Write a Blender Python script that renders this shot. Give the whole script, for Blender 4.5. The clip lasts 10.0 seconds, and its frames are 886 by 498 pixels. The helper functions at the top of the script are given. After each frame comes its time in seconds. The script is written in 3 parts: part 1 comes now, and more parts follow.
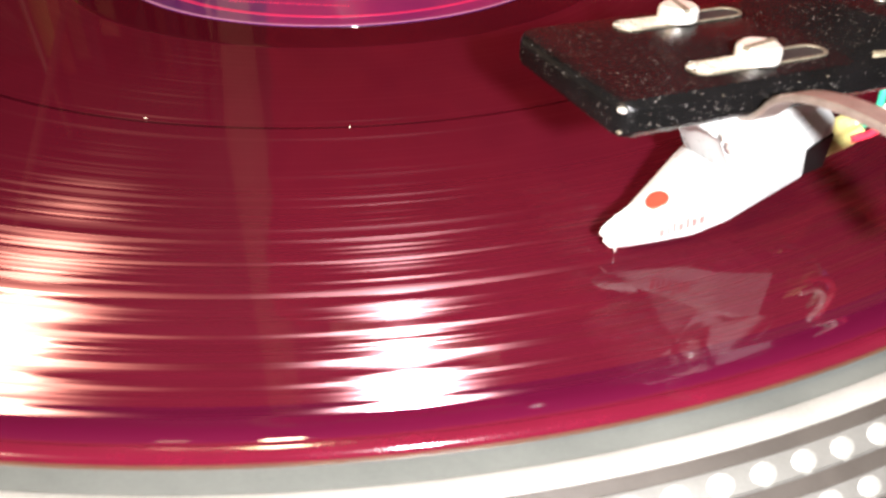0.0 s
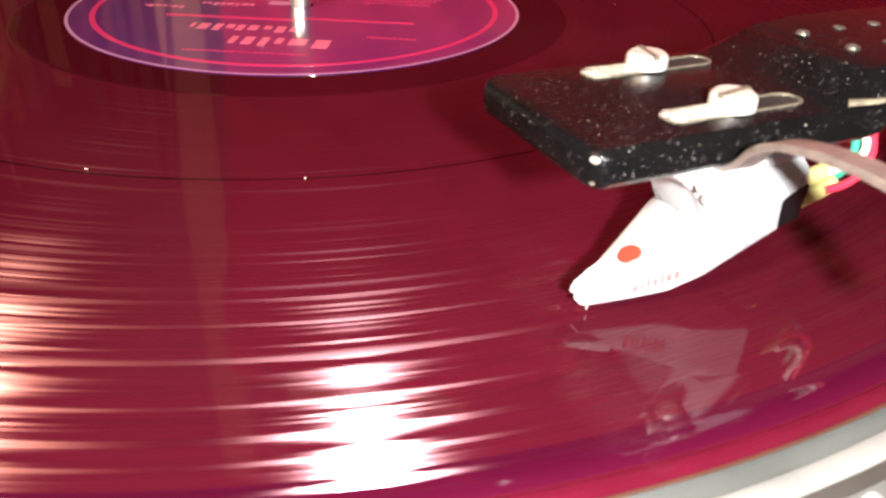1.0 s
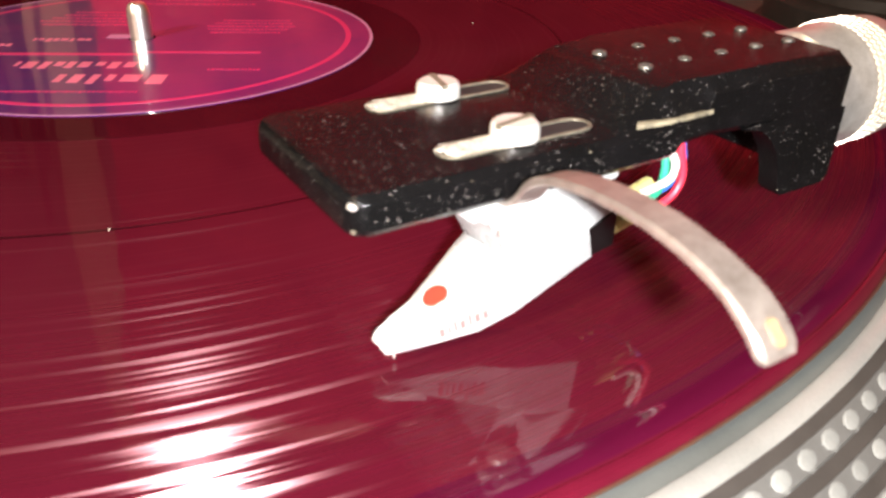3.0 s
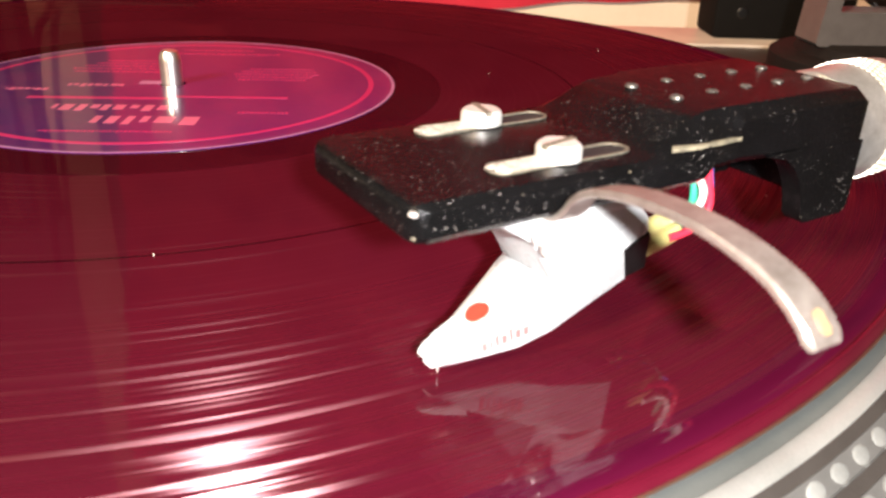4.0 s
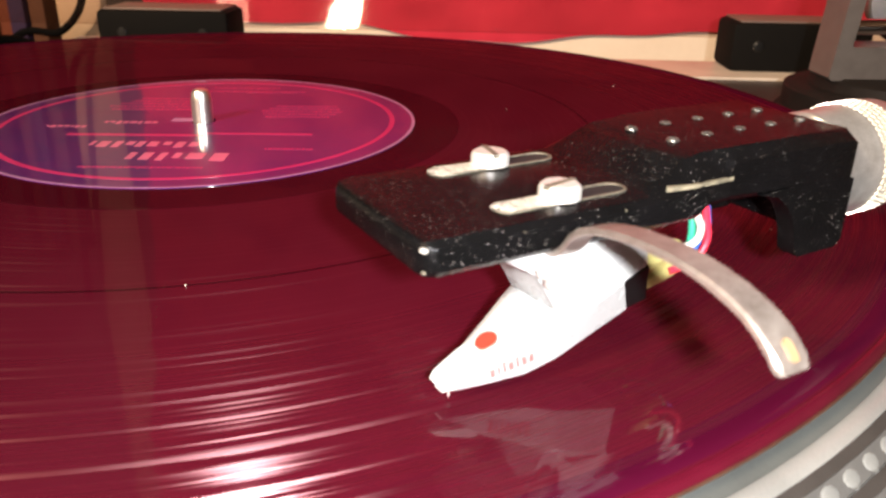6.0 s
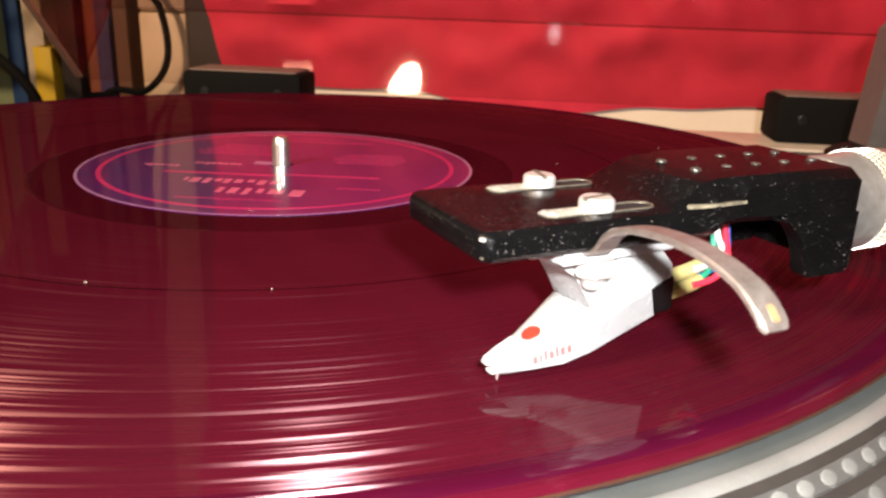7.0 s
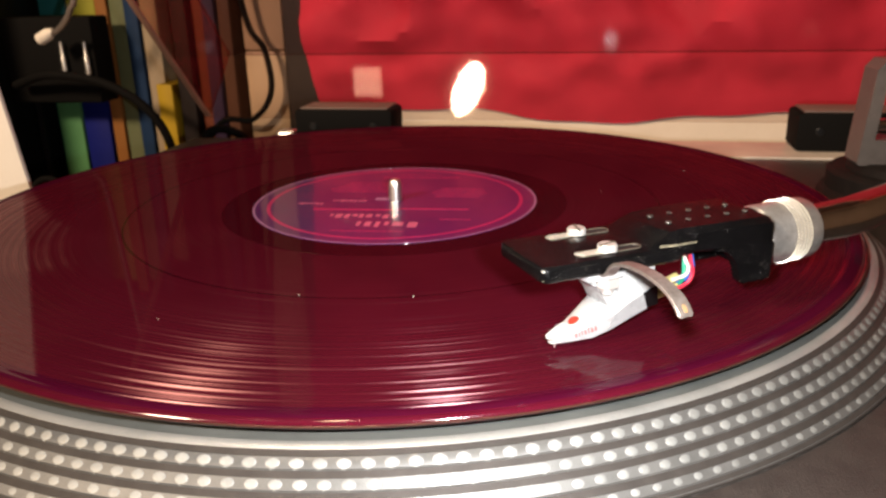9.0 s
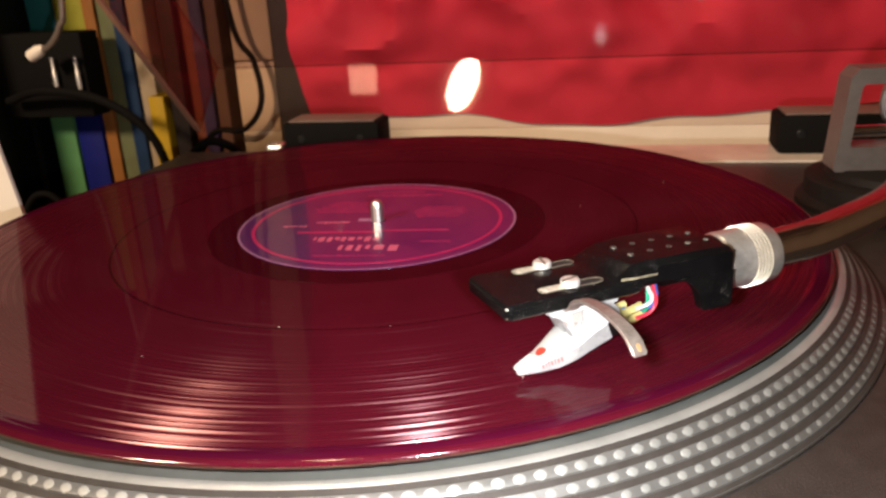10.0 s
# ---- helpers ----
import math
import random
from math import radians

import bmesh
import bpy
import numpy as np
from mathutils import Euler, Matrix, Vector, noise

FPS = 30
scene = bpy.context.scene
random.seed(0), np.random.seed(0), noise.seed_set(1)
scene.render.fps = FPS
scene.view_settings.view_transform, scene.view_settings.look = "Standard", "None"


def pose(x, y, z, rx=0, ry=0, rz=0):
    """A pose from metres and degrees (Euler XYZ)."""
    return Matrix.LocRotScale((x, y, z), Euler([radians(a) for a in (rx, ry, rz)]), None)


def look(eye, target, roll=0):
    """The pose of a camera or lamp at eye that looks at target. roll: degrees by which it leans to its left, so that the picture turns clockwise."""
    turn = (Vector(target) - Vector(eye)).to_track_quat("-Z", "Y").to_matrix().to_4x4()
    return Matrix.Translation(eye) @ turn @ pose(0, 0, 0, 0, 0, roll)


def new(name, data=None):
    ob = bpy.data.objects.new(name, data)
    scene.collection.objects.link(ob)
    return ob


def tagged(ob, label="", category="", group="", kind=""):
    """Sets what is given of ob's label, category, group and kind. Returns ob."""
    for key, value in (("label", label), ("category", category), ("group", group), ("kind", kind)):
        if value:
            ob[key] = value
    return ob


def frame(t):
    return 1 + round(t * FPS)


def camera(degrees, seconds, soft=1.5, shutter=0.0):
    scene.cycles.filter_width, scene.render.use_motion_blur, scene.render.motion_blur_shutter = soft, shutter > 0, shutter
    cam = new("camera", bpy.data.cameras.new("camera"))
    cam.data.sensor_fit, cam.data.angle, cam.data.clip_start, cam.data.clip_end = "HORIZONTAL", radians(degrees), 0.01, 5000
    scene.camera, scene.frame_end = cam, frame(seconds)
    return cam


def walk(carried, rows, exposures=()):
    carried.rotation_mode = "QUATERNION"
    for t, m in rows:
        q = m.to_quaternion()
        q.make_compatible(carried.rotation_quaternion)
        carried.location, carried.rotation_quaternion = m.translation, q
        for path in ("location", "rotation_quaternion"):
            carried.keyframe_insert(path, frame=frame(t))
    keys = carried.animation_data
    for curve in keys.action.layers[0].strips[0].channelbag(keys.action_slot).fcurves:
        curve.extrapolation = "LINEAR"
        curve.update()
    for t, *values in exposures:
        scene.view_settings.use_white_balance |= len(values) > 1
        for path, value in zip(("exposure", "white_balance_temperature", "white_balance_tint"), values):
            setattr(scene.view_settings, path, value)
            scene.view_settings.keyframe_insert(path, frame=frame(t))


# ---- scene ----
cam = camera(58.08, 10.0, 2.3)
cam.data.dof.use_dof, cam.data.dof.focus_distance, cam.data.dof.aperture_fstop = True, 0.13, 60.0
PATH = [
    (0.00, 0.05785, -0.18484, 0.04855, 55.722, -0.402, 10.596),
    (0.50, 0.05421, -0.17918, 0.04539, 56.641, -0.725, 8.310),
    (1.00, 0.05688, -0.18001, 0.04615, 59.404, -1.620, 7.973),
    (1.50, 0.05397, -0.17837, 0.04792, 60.505, -0.534, 6.537),
    (2.00, 0.06044, -0.17638, 0.04725, 61.418, -0.566, 3.743),
    (2.50, 0.06951, -0.17101, 0.04640, 59.489, -0.596, 1.431),
    (4.00, 0.06441, -0.17752, 0.04403, 65.000, -1.407, 1.430),
    (4.50, 0.06404, -0.17784, 0.04229, 65.182, -2.029, 1.696),
    (5.00, 0.06415, -0.17949, 0.04203, 66.426, -2.692, 1.398),
    (6.50, 0.06628, -0.18853, 0.04847, 67.606, -0.121, 4.407),
    (7.00, 0.06623, -0.19982, 0.04507, 72.044, -1.786, 7.108),
    (7.50, 0.06896, -0.21065, 0.04708, 74.005, -2.422, 8.958),
    (8.00, 0.06861, -0.22325, 0.05629, 72.490, -0.722, 9.547),
    (8.50, 0.07047, -0.24920, 0.06880, 70.861, 0.662, 10.324),
    (9.00, 0.07139, -0.26699, 0.07528, 71.157, 1.385, 11.085),
    (9.50, 0.06998, -0.26904, 0.07974, 70.671, 2.035, 10.898),
    (10.00, 0.07939, -0.26731, 0.08618, 70.490, 2.869, 10.785),
]
EXPOSURES = [(0.0, 0.62), (2.5, 0.56), (5.0, 0.42), (6.5, 0.26), (7.5, 0.08), (8.5, -0.14), (10.0, -0.18)]
walk(cam, [(t, pose(x, y, z, rx, ry, rz)) for t, x, y, z, rx, ry, rz in PATH], EXPOSURES)

# ---- light ----
world = bpy.data.worlds.new("room_air")
scene.world = world
world.use_nodes = True
world.node_tree.nodes["Background"].inputs[0].default_value = (1.0, 0.72, 0.5, 1)
world.node_tree.nodes["Background"].inputs[1].default_value = 0.006


def lamp(name, kind, m, energy, colour, size):
    data = bpy.data.lights.new(name, kind)
    data.energy, data.color = energy, colour
    if kind == "AREA":
        data.shape, data.size = "DISK", size
    else:
        data.shadow_soft_size = size
    ob = new(name, data)
    ob.matrix_world = m
    return ob


TORCH = lamp("torch_light", "POINT", pose(0.0765, -0.2050, 0.0580), 2.2, (1.0, 0.98, 1.0), 0.003)
OVER = lamp("ceiling_lamp_light", "AREA", pose(-0.205, 0.085, 1.20, 0, 0, -24), 3.2, (1.0, 0.72, 0.46), 0.055)
OVER.data.shape, OVER.data.size_y = "ELLIPSE", 0.115
FRONT = lamp("room_lamp_light", "AREA", look((-0.80, -1.13, 0.82), (0.0, 0.1, 0.0)), 39.0, (1.0, 0.74, 0.52), 0.24)
SIDE = lamp("second_ceiling_lamp_light", "AREA", pose(-0.42, 0.10, 1.20), 0.13, (1.0, 0.66, 0.42), 0.060)
SIDE.data.shape = "SQUARE"


# ---- materials ----
def nodes_of(name):
    m = bpy.data.materials.new(name)
    m.use_nodes = True
    t = m.node_tree
    return m, t, t.nodes["Principled BSDF"]


def node(t, kind, **put):
    n = t.nodes.new(kind)
    for k, v in put.items():
        n.inputs[k.replace("_", " ")].default_value = v
    return n


def maths(t, op, a, b=None, c=None, clamp=False):
    n = t.nodes.new("ShaderNodeMath")
    n.operation, n.use_clamp = op, clamp
    for i, v in enumerate((a, b, c)):
        if v is None:
            continue
        if isinstance(v, (int, float)):
            n.inputs[i].default_value = v
        else:
            t.links.new(v, n.inputs[i])
    return n.outputs[0]


def blend(t, fac, a, b):
    n = t.nodes.new("ShaderNodeMix")
    n.data_type = "RGBA"
    for i, v in ((0, fac), (6, a), (7, b)):
        if isinstance(v, (int, float)):
            n.inputs[i].default_value = v
        elif isinstance(v, tuple):
            n.inputs[i].default_value = (*v, 1)
        else:
            t.links.new(v, n.inputs[i])
    return n.outputs[2]


def surface(name, base, rough=0.5, metal=0.0, other=None, fine=3000, coarse=250, relief=0.15, coat=0.0, spec=0.5, specks=0.0, speck_colour=(0.75, 0.72, 0.66), vary=0.0):
    """A surface with grain and blotches at two scales, in metres, and specks of dust where asked."""
    m, t, p = nodes_of(name)
    place = t.nodes.new("ShaderNodeTexCoord").outputs["Object"]
    n1 = node(t, "ShaderNodeTexNoise", Scale=coarse, Detail=4.0, Roughness=0.6)
    n2 = node(t, "ShaderNodeTexNoise", Scale=fine, Detail=2.0, Roughness=0.6)
    for n in (n1, n2):
        t.links.new(place, n.inputs["Vector"])
    other = other or tuple(c * 0.62 for c in base)
    mix = maths(t, "ADD", maths(t, "MULTIPLY", n1.outputs[0], 1.3), maths(t, "MULTIPLY_ADD", n2.outputs[0], 0.5, -0.4), clamp=True)
    colour = blend(t, mix, other, base)
    if vary:
        info = t.nodes.new("ShaderNodeObjectInfo").outputs["Random"]
        hsv = t.nodes.new("ShaderNodeHueSaturation")
        t.links.new(maths(t, "MULTIPLY_ADD", info, vary, 1 - vary / 2), hsv.inputs["Value"])
        t.links.new(colour, hsv.inputs["Color"])
        colour = hsv.outputs[0]
    if specks:
        dots = node(t, "ShaderNodeTexNoise", Scale=6200.0, Detail=0.0)
        patch = node(t, "ShaderNodeTexNoise", Scale=160.0, Detail=2.0)
        for n in (dots, patch):
            t.links.new(place, n.inputs["Vector"])
        level = maths(t, "MULTIPLY_ADD", patch.outputs[0], 0.20, dots.outputs[0])
        mask = maths(t, "MULTIPLY", maths(t, "SUBTRACT", level, 1.0 - specks), 10.0, clamp=True)
        colour = blend(t, mask, colour, speck_colour)
    t.links.new(colour, p.inputs["Base Color"])
    t.links.new(maths(t, "MULTIPLY_ADD", n1.outputs[0], 0.25 * rough, 0.87 * rough), p.inputs["Roughness"])
    p.inputs["Metallic"].default_value = metal
    p.inputs["Specular IOR Level"].default_value = spec
    p.inputs["Coat Weight"].default_value = coat
    p.inputs["Coat Roughness"].default_value = 0.06
    b = node(t, "ShaderNodeBump", Strength=relief, Distance=0.0004)
    t.links.new(n2.outputs[0], b.inputs["Height"])
    t.links.new(b.outputs[0], p.inputs["Normal"])
    return m


def vinyl():
    """Clear red vinyl: a sharp sheen, and grooves that scatter light along the radius, ring by ring."""
    m, t, p = nodes_of("clear_red_vinyl")
    place = t.nodes.new("ShaderNodeTexCoord").outputs["Object"]
    flat = t.nodes.new("ShaderNodeVectorMath")
    flat.operation = "MULTIPLY"
    flat.inputs[1].default_value = (1, 1, 0)
    t.links.new(place, flat.inputs[0])
    size = t.nodes.new("ShaderNodeVectorMath")
    size.operation = "LENGTH"
    t.links.new(flat.outputs[0], size.inputs[0])
    r = size.outputs["Value"]

    def rings(scale, detail):
        n = t.nodes.new("ShaderNodeTexNoise")
        n.noise_dimensions = "1D"
        n.inputs["Scale"].default_value, n.inputs["Detail"].default_value = scale, detail
        t.links.new(r, n.inputs["W"])
        return n.outputs[0]

    wide, thin = rings(190.0, 3.0), rings(1500.0, 3.0)
    inside = maths(t, "MULTIPLY", maths(t, "GREATER_THAN", r, 0.0605), maths(t, "LESS_THAN", r, 0.1462))
    outer = maths(t, "POWER", maths(t, "MULTIPLY_ADD", r, 25.0, -2.60, clamp=True), 1.25)
    cloud = node(t, "ShaderNodeTexNoise", Scale=45.0, Detail=3.0)
    t.links.new(place, cloud.inputs["Vector"])
    # base: the deep red of the vinyl, a little more violet where it lies over the edge of the mat
    edge = maths(t, "MULTIPLY", maths(t, "GREATER_THAN", r, 0.1448), maths(t, "LESS_THAN", r, 0.1488))
    red = blend(t, cloud.outputs[0], (0.038, 0.0024, 0.0064), (0.052, 0.0034, 0.0098))
    red = blend(t, maths(t, "MULTIPLY", edge, 0.7), red, (0.034, 0.0012, 0.011))
    red = blend(t, maths(t, "MULTIPLY", maths(t, "LESS_THAN", r, 0.0605), 0.6), red, (0.018, 0.0007, 0.0028))
    dark_line = maths(t, "LESS_THAN", maths(t, "ABSOLUTE", maths(t, "SUBTRACT", r, 0.0917)), 0.00035)
    red = blend(t, maths(t, "MULTIPLY", dark_line, 0.7), red, (0.012, 0.0005, 0.002))
    t.links.new(red, p.inputs["Base Color"])
    p.inputs["Roughness"].default_value = 0.035
    p.inputs["IOR"].default_value = 1.53
    p.inputs["Specular IOR Level"].default_value = 0.0
    b = node(t, "ShaderNodeBump", Strength=0.005, Distance=0.0002)
    t.links.new(wide, b.inputs["Height"])
    t.links.new(b.outputs[0], p.inputs["Normal"])
    # grooves: their outer walls lean at about 45 degrees and catch light along the radius
    unit = t.nodes.new("ShaderNodeVectorMath")
    unit.operation = "NORMALIZE"
    t.links.new(flat.outputs[0], unit.inputs[0])
    lean = t.nodes.new("ShaderNodeVectorMath")
    lean.operation = "MULTIPLY_ADD"
    lean.inputs[1].default_value, lean.inputs[2].default_value = (1.02, 1.02, 0.0), (0, 0, 1)
    t.links.new(unit.outputs[0], lean.inputs[0])
    wallside = t.nodes.new("ShaderNodeVectorMath")
    wallside.operation = "NORMALIZE"
    t.links.new(lean.outputs[0], wallside.inputs[0])
    g = t.nodes.new("ShaderNodeBsdfAnisotropic")
    t.links.new(maths(t, "MULTIPLY_ADD", maths(t, "POWER", rings(760.0, 2.0), 2.0), 0.80, 0.05), g.inputs["Roughness"])
    g.distribution = "BECKMANN"
    g.inputs["Anisotropy"].default_value = 0.30
    g.inputs["Color"].default_value = (1.0, 0.52, 0.55, 1)
    t.links.new(wallside.outputs[0], g.inputs["Normal"])
    tan = t.nodes.new("ShaderNodeTangent")
    tan.direction_type, tan.axis = "RADIAL", "Z"
    t.links.new(tan.outputs[0], g.inputs["Tangent"])
    loud = maths(t, "POWER", maths(t, "MULTIPLY_ADD", rings(470.0, 2.5), 1.35, maths(t, "MULTIPLY", thin, 0.60)), 4.2)
    patch = node(t, "ShaderNodeTexNoise", Scale=60.0, Detail=2.0)
    t.links.new(place, patch.inputs["Vector"])
    loud = maths(t, "MULTIPLY", loud, maths(t, "MULTIPLY_ADD", patch.outputs[0], 1.2, 0.4))
    level = maths(t, "MULTIPLY_ADD", outer, 0.095, 0.002)
    much = maths(t, "MULTIPLY", maths(t, "MULTIPLY", loud, level), inside, clamp=True)
    mix = t.nodes.new("ShaderNodeMixShader")
    t.links.new(much, mix.inputs[0])
    # the lands between the grooves: a weak mirror
    shine = t.nodes.new("ShaderNodeBsdfGlossy")
    shine.inputs["Roughness"].default_value = 0.03
    t.links.new(b.outputs[0], shine.inputs["Normal"])
    land = t.nodes.new("ShaderNodeMixShader")
    land.inputs[0].default_value = 0.052
    t.links.new(p.outputs[0], land.inputs[1])
    t.links.new(shine.outputs[0], land.inputs[2])
    t.links.new(land.outputs[0], mix.inputs[1])
    t.links.new(g.outputs[0], mix.inputs[2])
    t.links.new(mix.outputs[0], t.nodes["Material Output"].inputs[0])
    return m


def acrylic(name, tint, gloss=0.025, rise=0.5):
    m, t, p = nodes_of(name)
    clear = t.nodes.new("ShaderNodeBsdfTransparent")
    clear.inputs[0].default_value = (*tint, 1)
    shine = t.nodes.new("ShaderNodeBsdfGlossy")
    shine.inputs["Roughness"].default_value = 0.03
    facing = node(t, "ShaderNodeLayerWeight", Blend=0.5).outputs["Facing"]
    sheen = maths(t, "MULTIPLY_ADD", maths(t, "POWER", facing, 4.0), rise, gloss)
    mix = t.nodes.new("ShaderNodeMixShader")
    t.links.new(sheen, mix.inputs[0])
    t.links.new(clear.outputs[0], mix.inputs[1])
    t.links.new(shine.outputs[0], mix.inputs[2])
    t.links.new(mix.outputs[0], t.nodes["Material Output"].inputs[0])
    return m


VINYL = vinyl()
VINYL_EDGE = surface("vinyl_edge", (0.060, 0.003, 0.010), 0.12, other=(0.042, 0.002, 0.007), coat=0.5, relief=0.02)
EDGE_GLOW = surface("edge_glow", (0.05, 0.022, 0.012), 0.3, other=(0.03, 0.010, 0.008), relief=0.02)
LABEL = surface("label_paper", (0.105, 0.007, 0.092), 0.35, other=(0.018, 0.006, 0.080), fine=420, coarse=70, coat=1.0, relief=0.02)
LABEL_RIM = surface("label_rim", (0.36, 0.17, 0.33), 0.4, coat=0.5, relief=0.02)
PINK = surface("pink_print", (0.62, 0.13, 0.25), 0.4, coat=0.6, relief=0.02)
CRIMSON = surface("crimson_print", (0.48, 0.016, 0.12), 0.4, coat=0.6, relief=0.02)
CHROME = surface("chrome", (0.86, 0.84, 0.80), 0.10, 1.0, other=(0.72, 0.70, 0.66), relief=0.02)
SPINDLE = surface("spindle_chrome", (0.94, 0.92, 0.89), 0.34, 1.0, other=(0.80, 0.78, 0.74), relief=0.02)
ARM = surface("arm_chrome", (0.62, 0.56, 0.52), 0.17, 1.0, other=(0.50, 0.44, 0.40), relief=0.03)
COLLAR = surface("collar_metal", (0.74, 0.72, 0.67), 0.30, 0.85, other=(0.42, 0.40, 0.36), coarse=400, relief=0.06)
KNURL = surface("knurl_metal", (0.62, 0.58, 0.48), 0.35, 0.6, other=(0.58, 0.54, 0.44), relief=0.05)
STEEL = surface("worn_steel", (0.74, 0.72, 0.67), 0.34, 0.55, other=(0.55, 0.52, 0.47), coarse=500, relief=0.10)
LIFT = surface("lift_steel", (0.45, 0.40, 0.355), 0.36, 0.8, other=(0.20, 0.165, 0.14), coarse=700, relief=0.12)
LEDGE = surface("shaded_platter_ledge", (0.17, 0.18, 0.165), 0.42, 0.5, other=(0.10, 0.108, 0.10), coarse=90, relief=0.06)
LIP = surface("platter_lip", (0.62, 0.62, 0.58), 0.34, 0.7, other=(0.36, 0.37, 0.345), coarse=90, relief=0.06)
ALU = surface("platter_aluminium", (0.19, 0.19, 0.178), 0.40, 0.6, other=(0.12, 0.12, 0.112), coarse=120, relief=0.10)
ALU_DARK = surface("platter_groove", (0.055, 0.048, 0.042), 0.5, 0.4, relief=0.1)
DOT = surface("strobe_dot", (0.28, 0.285, 0.265), 0.60, 0.5, other=(0.18, 0.184, 0.17), relief=0.05, vary=0.3)
MAT = surface("felt_mat", (0.012, 0.010, 0.012), 0.95, relief=0.6, fine=1500)
PLINTH = surface("plinth_paint", (0.030, 0.024, 0.020), 0.42, other=(0.014, 0.011, 0.010), fine=1800, relief=0.5, specks=0.165, speck_colour=(0.10, 0.085, 0.07))
ARM_BASE = surface("arm_base_black", (0.010, 0.0075, 0.0065), 0.65, other=(0.005, 0.004, 0.0035), fine=1800, relief=0.3, spec=0.12)
RUBBER = surface("black_rubber", (0.006, 0.0055, 0.005), 0.75, relief=0.2, spec=0.05)
TRIM = surface("rear_trim", (0.76, 0.66, 0.54), 0.38, 0.15, other=(0.36, 0.30, 0.25), coarse=40, relief=0.1)
SHELL = surface("headshell_black", (0.0035, 0.0032, 0.0035), 0.25, other=(0.0018, 0.0018, 0.0018), fine=2200, relief=0.25, spec=0.10, specks=0.108, speck_colour=(0.27, 0.255, 0.23))
SHELL_EDGE = surface("worn_edge", (0.30, 0.26, 0.19), 0.45, 0.5, other=(0.02, 0.028, 0.025), coarse=1400, fine=4000, relief=0.4)
WORN = surface("worn_slot", (0.80, 0.75, 0.63), 0.5, 0.2, other=(0.03, 0.026, 0.02), coarse=1500, relief=0.5)
DIMPLE = surface("dimple_rim", (0.16, 0.15, 0.13), 0.35, 0.6, other=(0.01, 0.01, 0.01), coarse=1600, fine=4000, relief=0.3)
LEDGE_WORN = surface("scraped_ledge", (0.42, 0.37, 0.25), 0.5, 0.4, other=(0.012, 0.011, 0.010), coarse=520, fine=3800, relief=0.5)
DARK = surface("dark_hole", (0.006, 0.006, 0.006), 0.6, relief=0.1)
WHITE = surface("cartridge_white", (0.41, 0.42, 0.415), 0.28, other=(0.34, 0.35, 0.34), coarse=300, relief=0.03)
GREY = surface("cartridge_grey", (0.50, 0.50, 0.49), 0.30, other=(0.42, 0.42, 0.40), coarse=400, relief=0.04)
RED = surface("red_print", (0.72, 0.035, 0.018), 0.4, other=(0.62, 0.03, 0.02), relief=0.02)
RED_TEXT = surface("red_letters", (0.46, 0.17, 0.16), 0.4, relief=0.02)
BLACK = surface("black_plastic", (0.006, 0.006, 0.006), 0.38, relief=0.12, spec=0.3)
HINGE_TOP = surface("hinge_top", (0.15, 0.10, 0.08), 0.5, relief=0.1)
YELLOW_TAPE = surface("pin_sleeve", (0.55, 0.50, 0.20), 0.55, other=(0.30, 0.26, 0.08), coarse=900, relief=0.4)
AMBER = surface("amber_glue", (0.24, 0.15, 0.07), 0.4, relief=0.1)
GREYMETAL = surface("gimbal_metal", (0.15, 0.135, 0.125), 0.42, 0.5, other=(0.10, 0.088, 0.08), relief=0.12)
CLOTH = surface("red_cloth", (0.80, 0.046, 0.085), 0.7, other=(0.50, 0.020, 0.045), fine=1600, coarse=30, relief=0.5, spec=0.3)
CREAM = surface("cream_board", (0.86, 0.75, 0.60), 0.6, other=(0.74, 0.62, 0.48), fine=400, coarse=18, relief=0.2)
WOOD = surface("pale_wood", (0.50, 0.34, 0.20), 0.55, other=(0.30, 0.19, 0.10), fine=600, coarse=22, relief=0.3)
DARKWOOD = surface("dark_wood", (0.035, 0.022, 0.016), 0.6, other=(0.018, 0.011, 0.008), fine=500, coarse=30, relief=0.3)
TABLE = surface("table_wood", (0.20, 0.12, 0.07), 0.5, other=(0.12, 0.07, 0.04), fine=300, coarse=12, relief=0.3)
WALL = surface("wall_paint", (0.30, 0.22, 0.16), 0.8, other=(0.25, 0.18, 0.13), fine=250, coarse=6, relief=0.3)
FLOOR = surface("floor_wood", (0.18, 0.10, 0.055), 0.5, other=(0.11, 0.06, 0.03), fine=120, coarse=6, relief=0.3)
PAPER = surface("white_card", (0.74, 0.68, 0.58), 0.6, other=(0.66, 0.60, 0.50), fine=700, coarse=25, relief=0.15)
SMOKED = acrylic("smoked_acrylic", (0.93, 0.89, 0.87), 0.05)
# main panel: smoked too, its pinker tint imitates a haze of reflections
HAZED_TOP = acrylic("hazed_acrylic_top", (0.82, 0.75, 0.77), 0.07)
SMOKED_SIDE = acrylic("smoked_acrylic_side", (0.80, 0.66, 0.58), 0.035, 0.15)
EDGE = surface("acrylic_edge", (0.36, 0.19, 0.12), 0.25, other=(0.26, 0.13, 0.08), coarse=90, coat=0.5, relief=0.05)


# ---- mesh helpers ----
def to_mesh(name, bm, material, smooth=True):
    bmesh.ops.recalc_face_normals(bm, faces=bm.faces[:])
    me = bpy.data.meshes.new(name)
    for f in bm.faces:
        f.smooth = smooth
    bm.to_mesh(me)
    bm.free()
    if smooth:
        me.set_sharp_from_angle(angle=radians(34))
    me.materials.append(material)
    return me


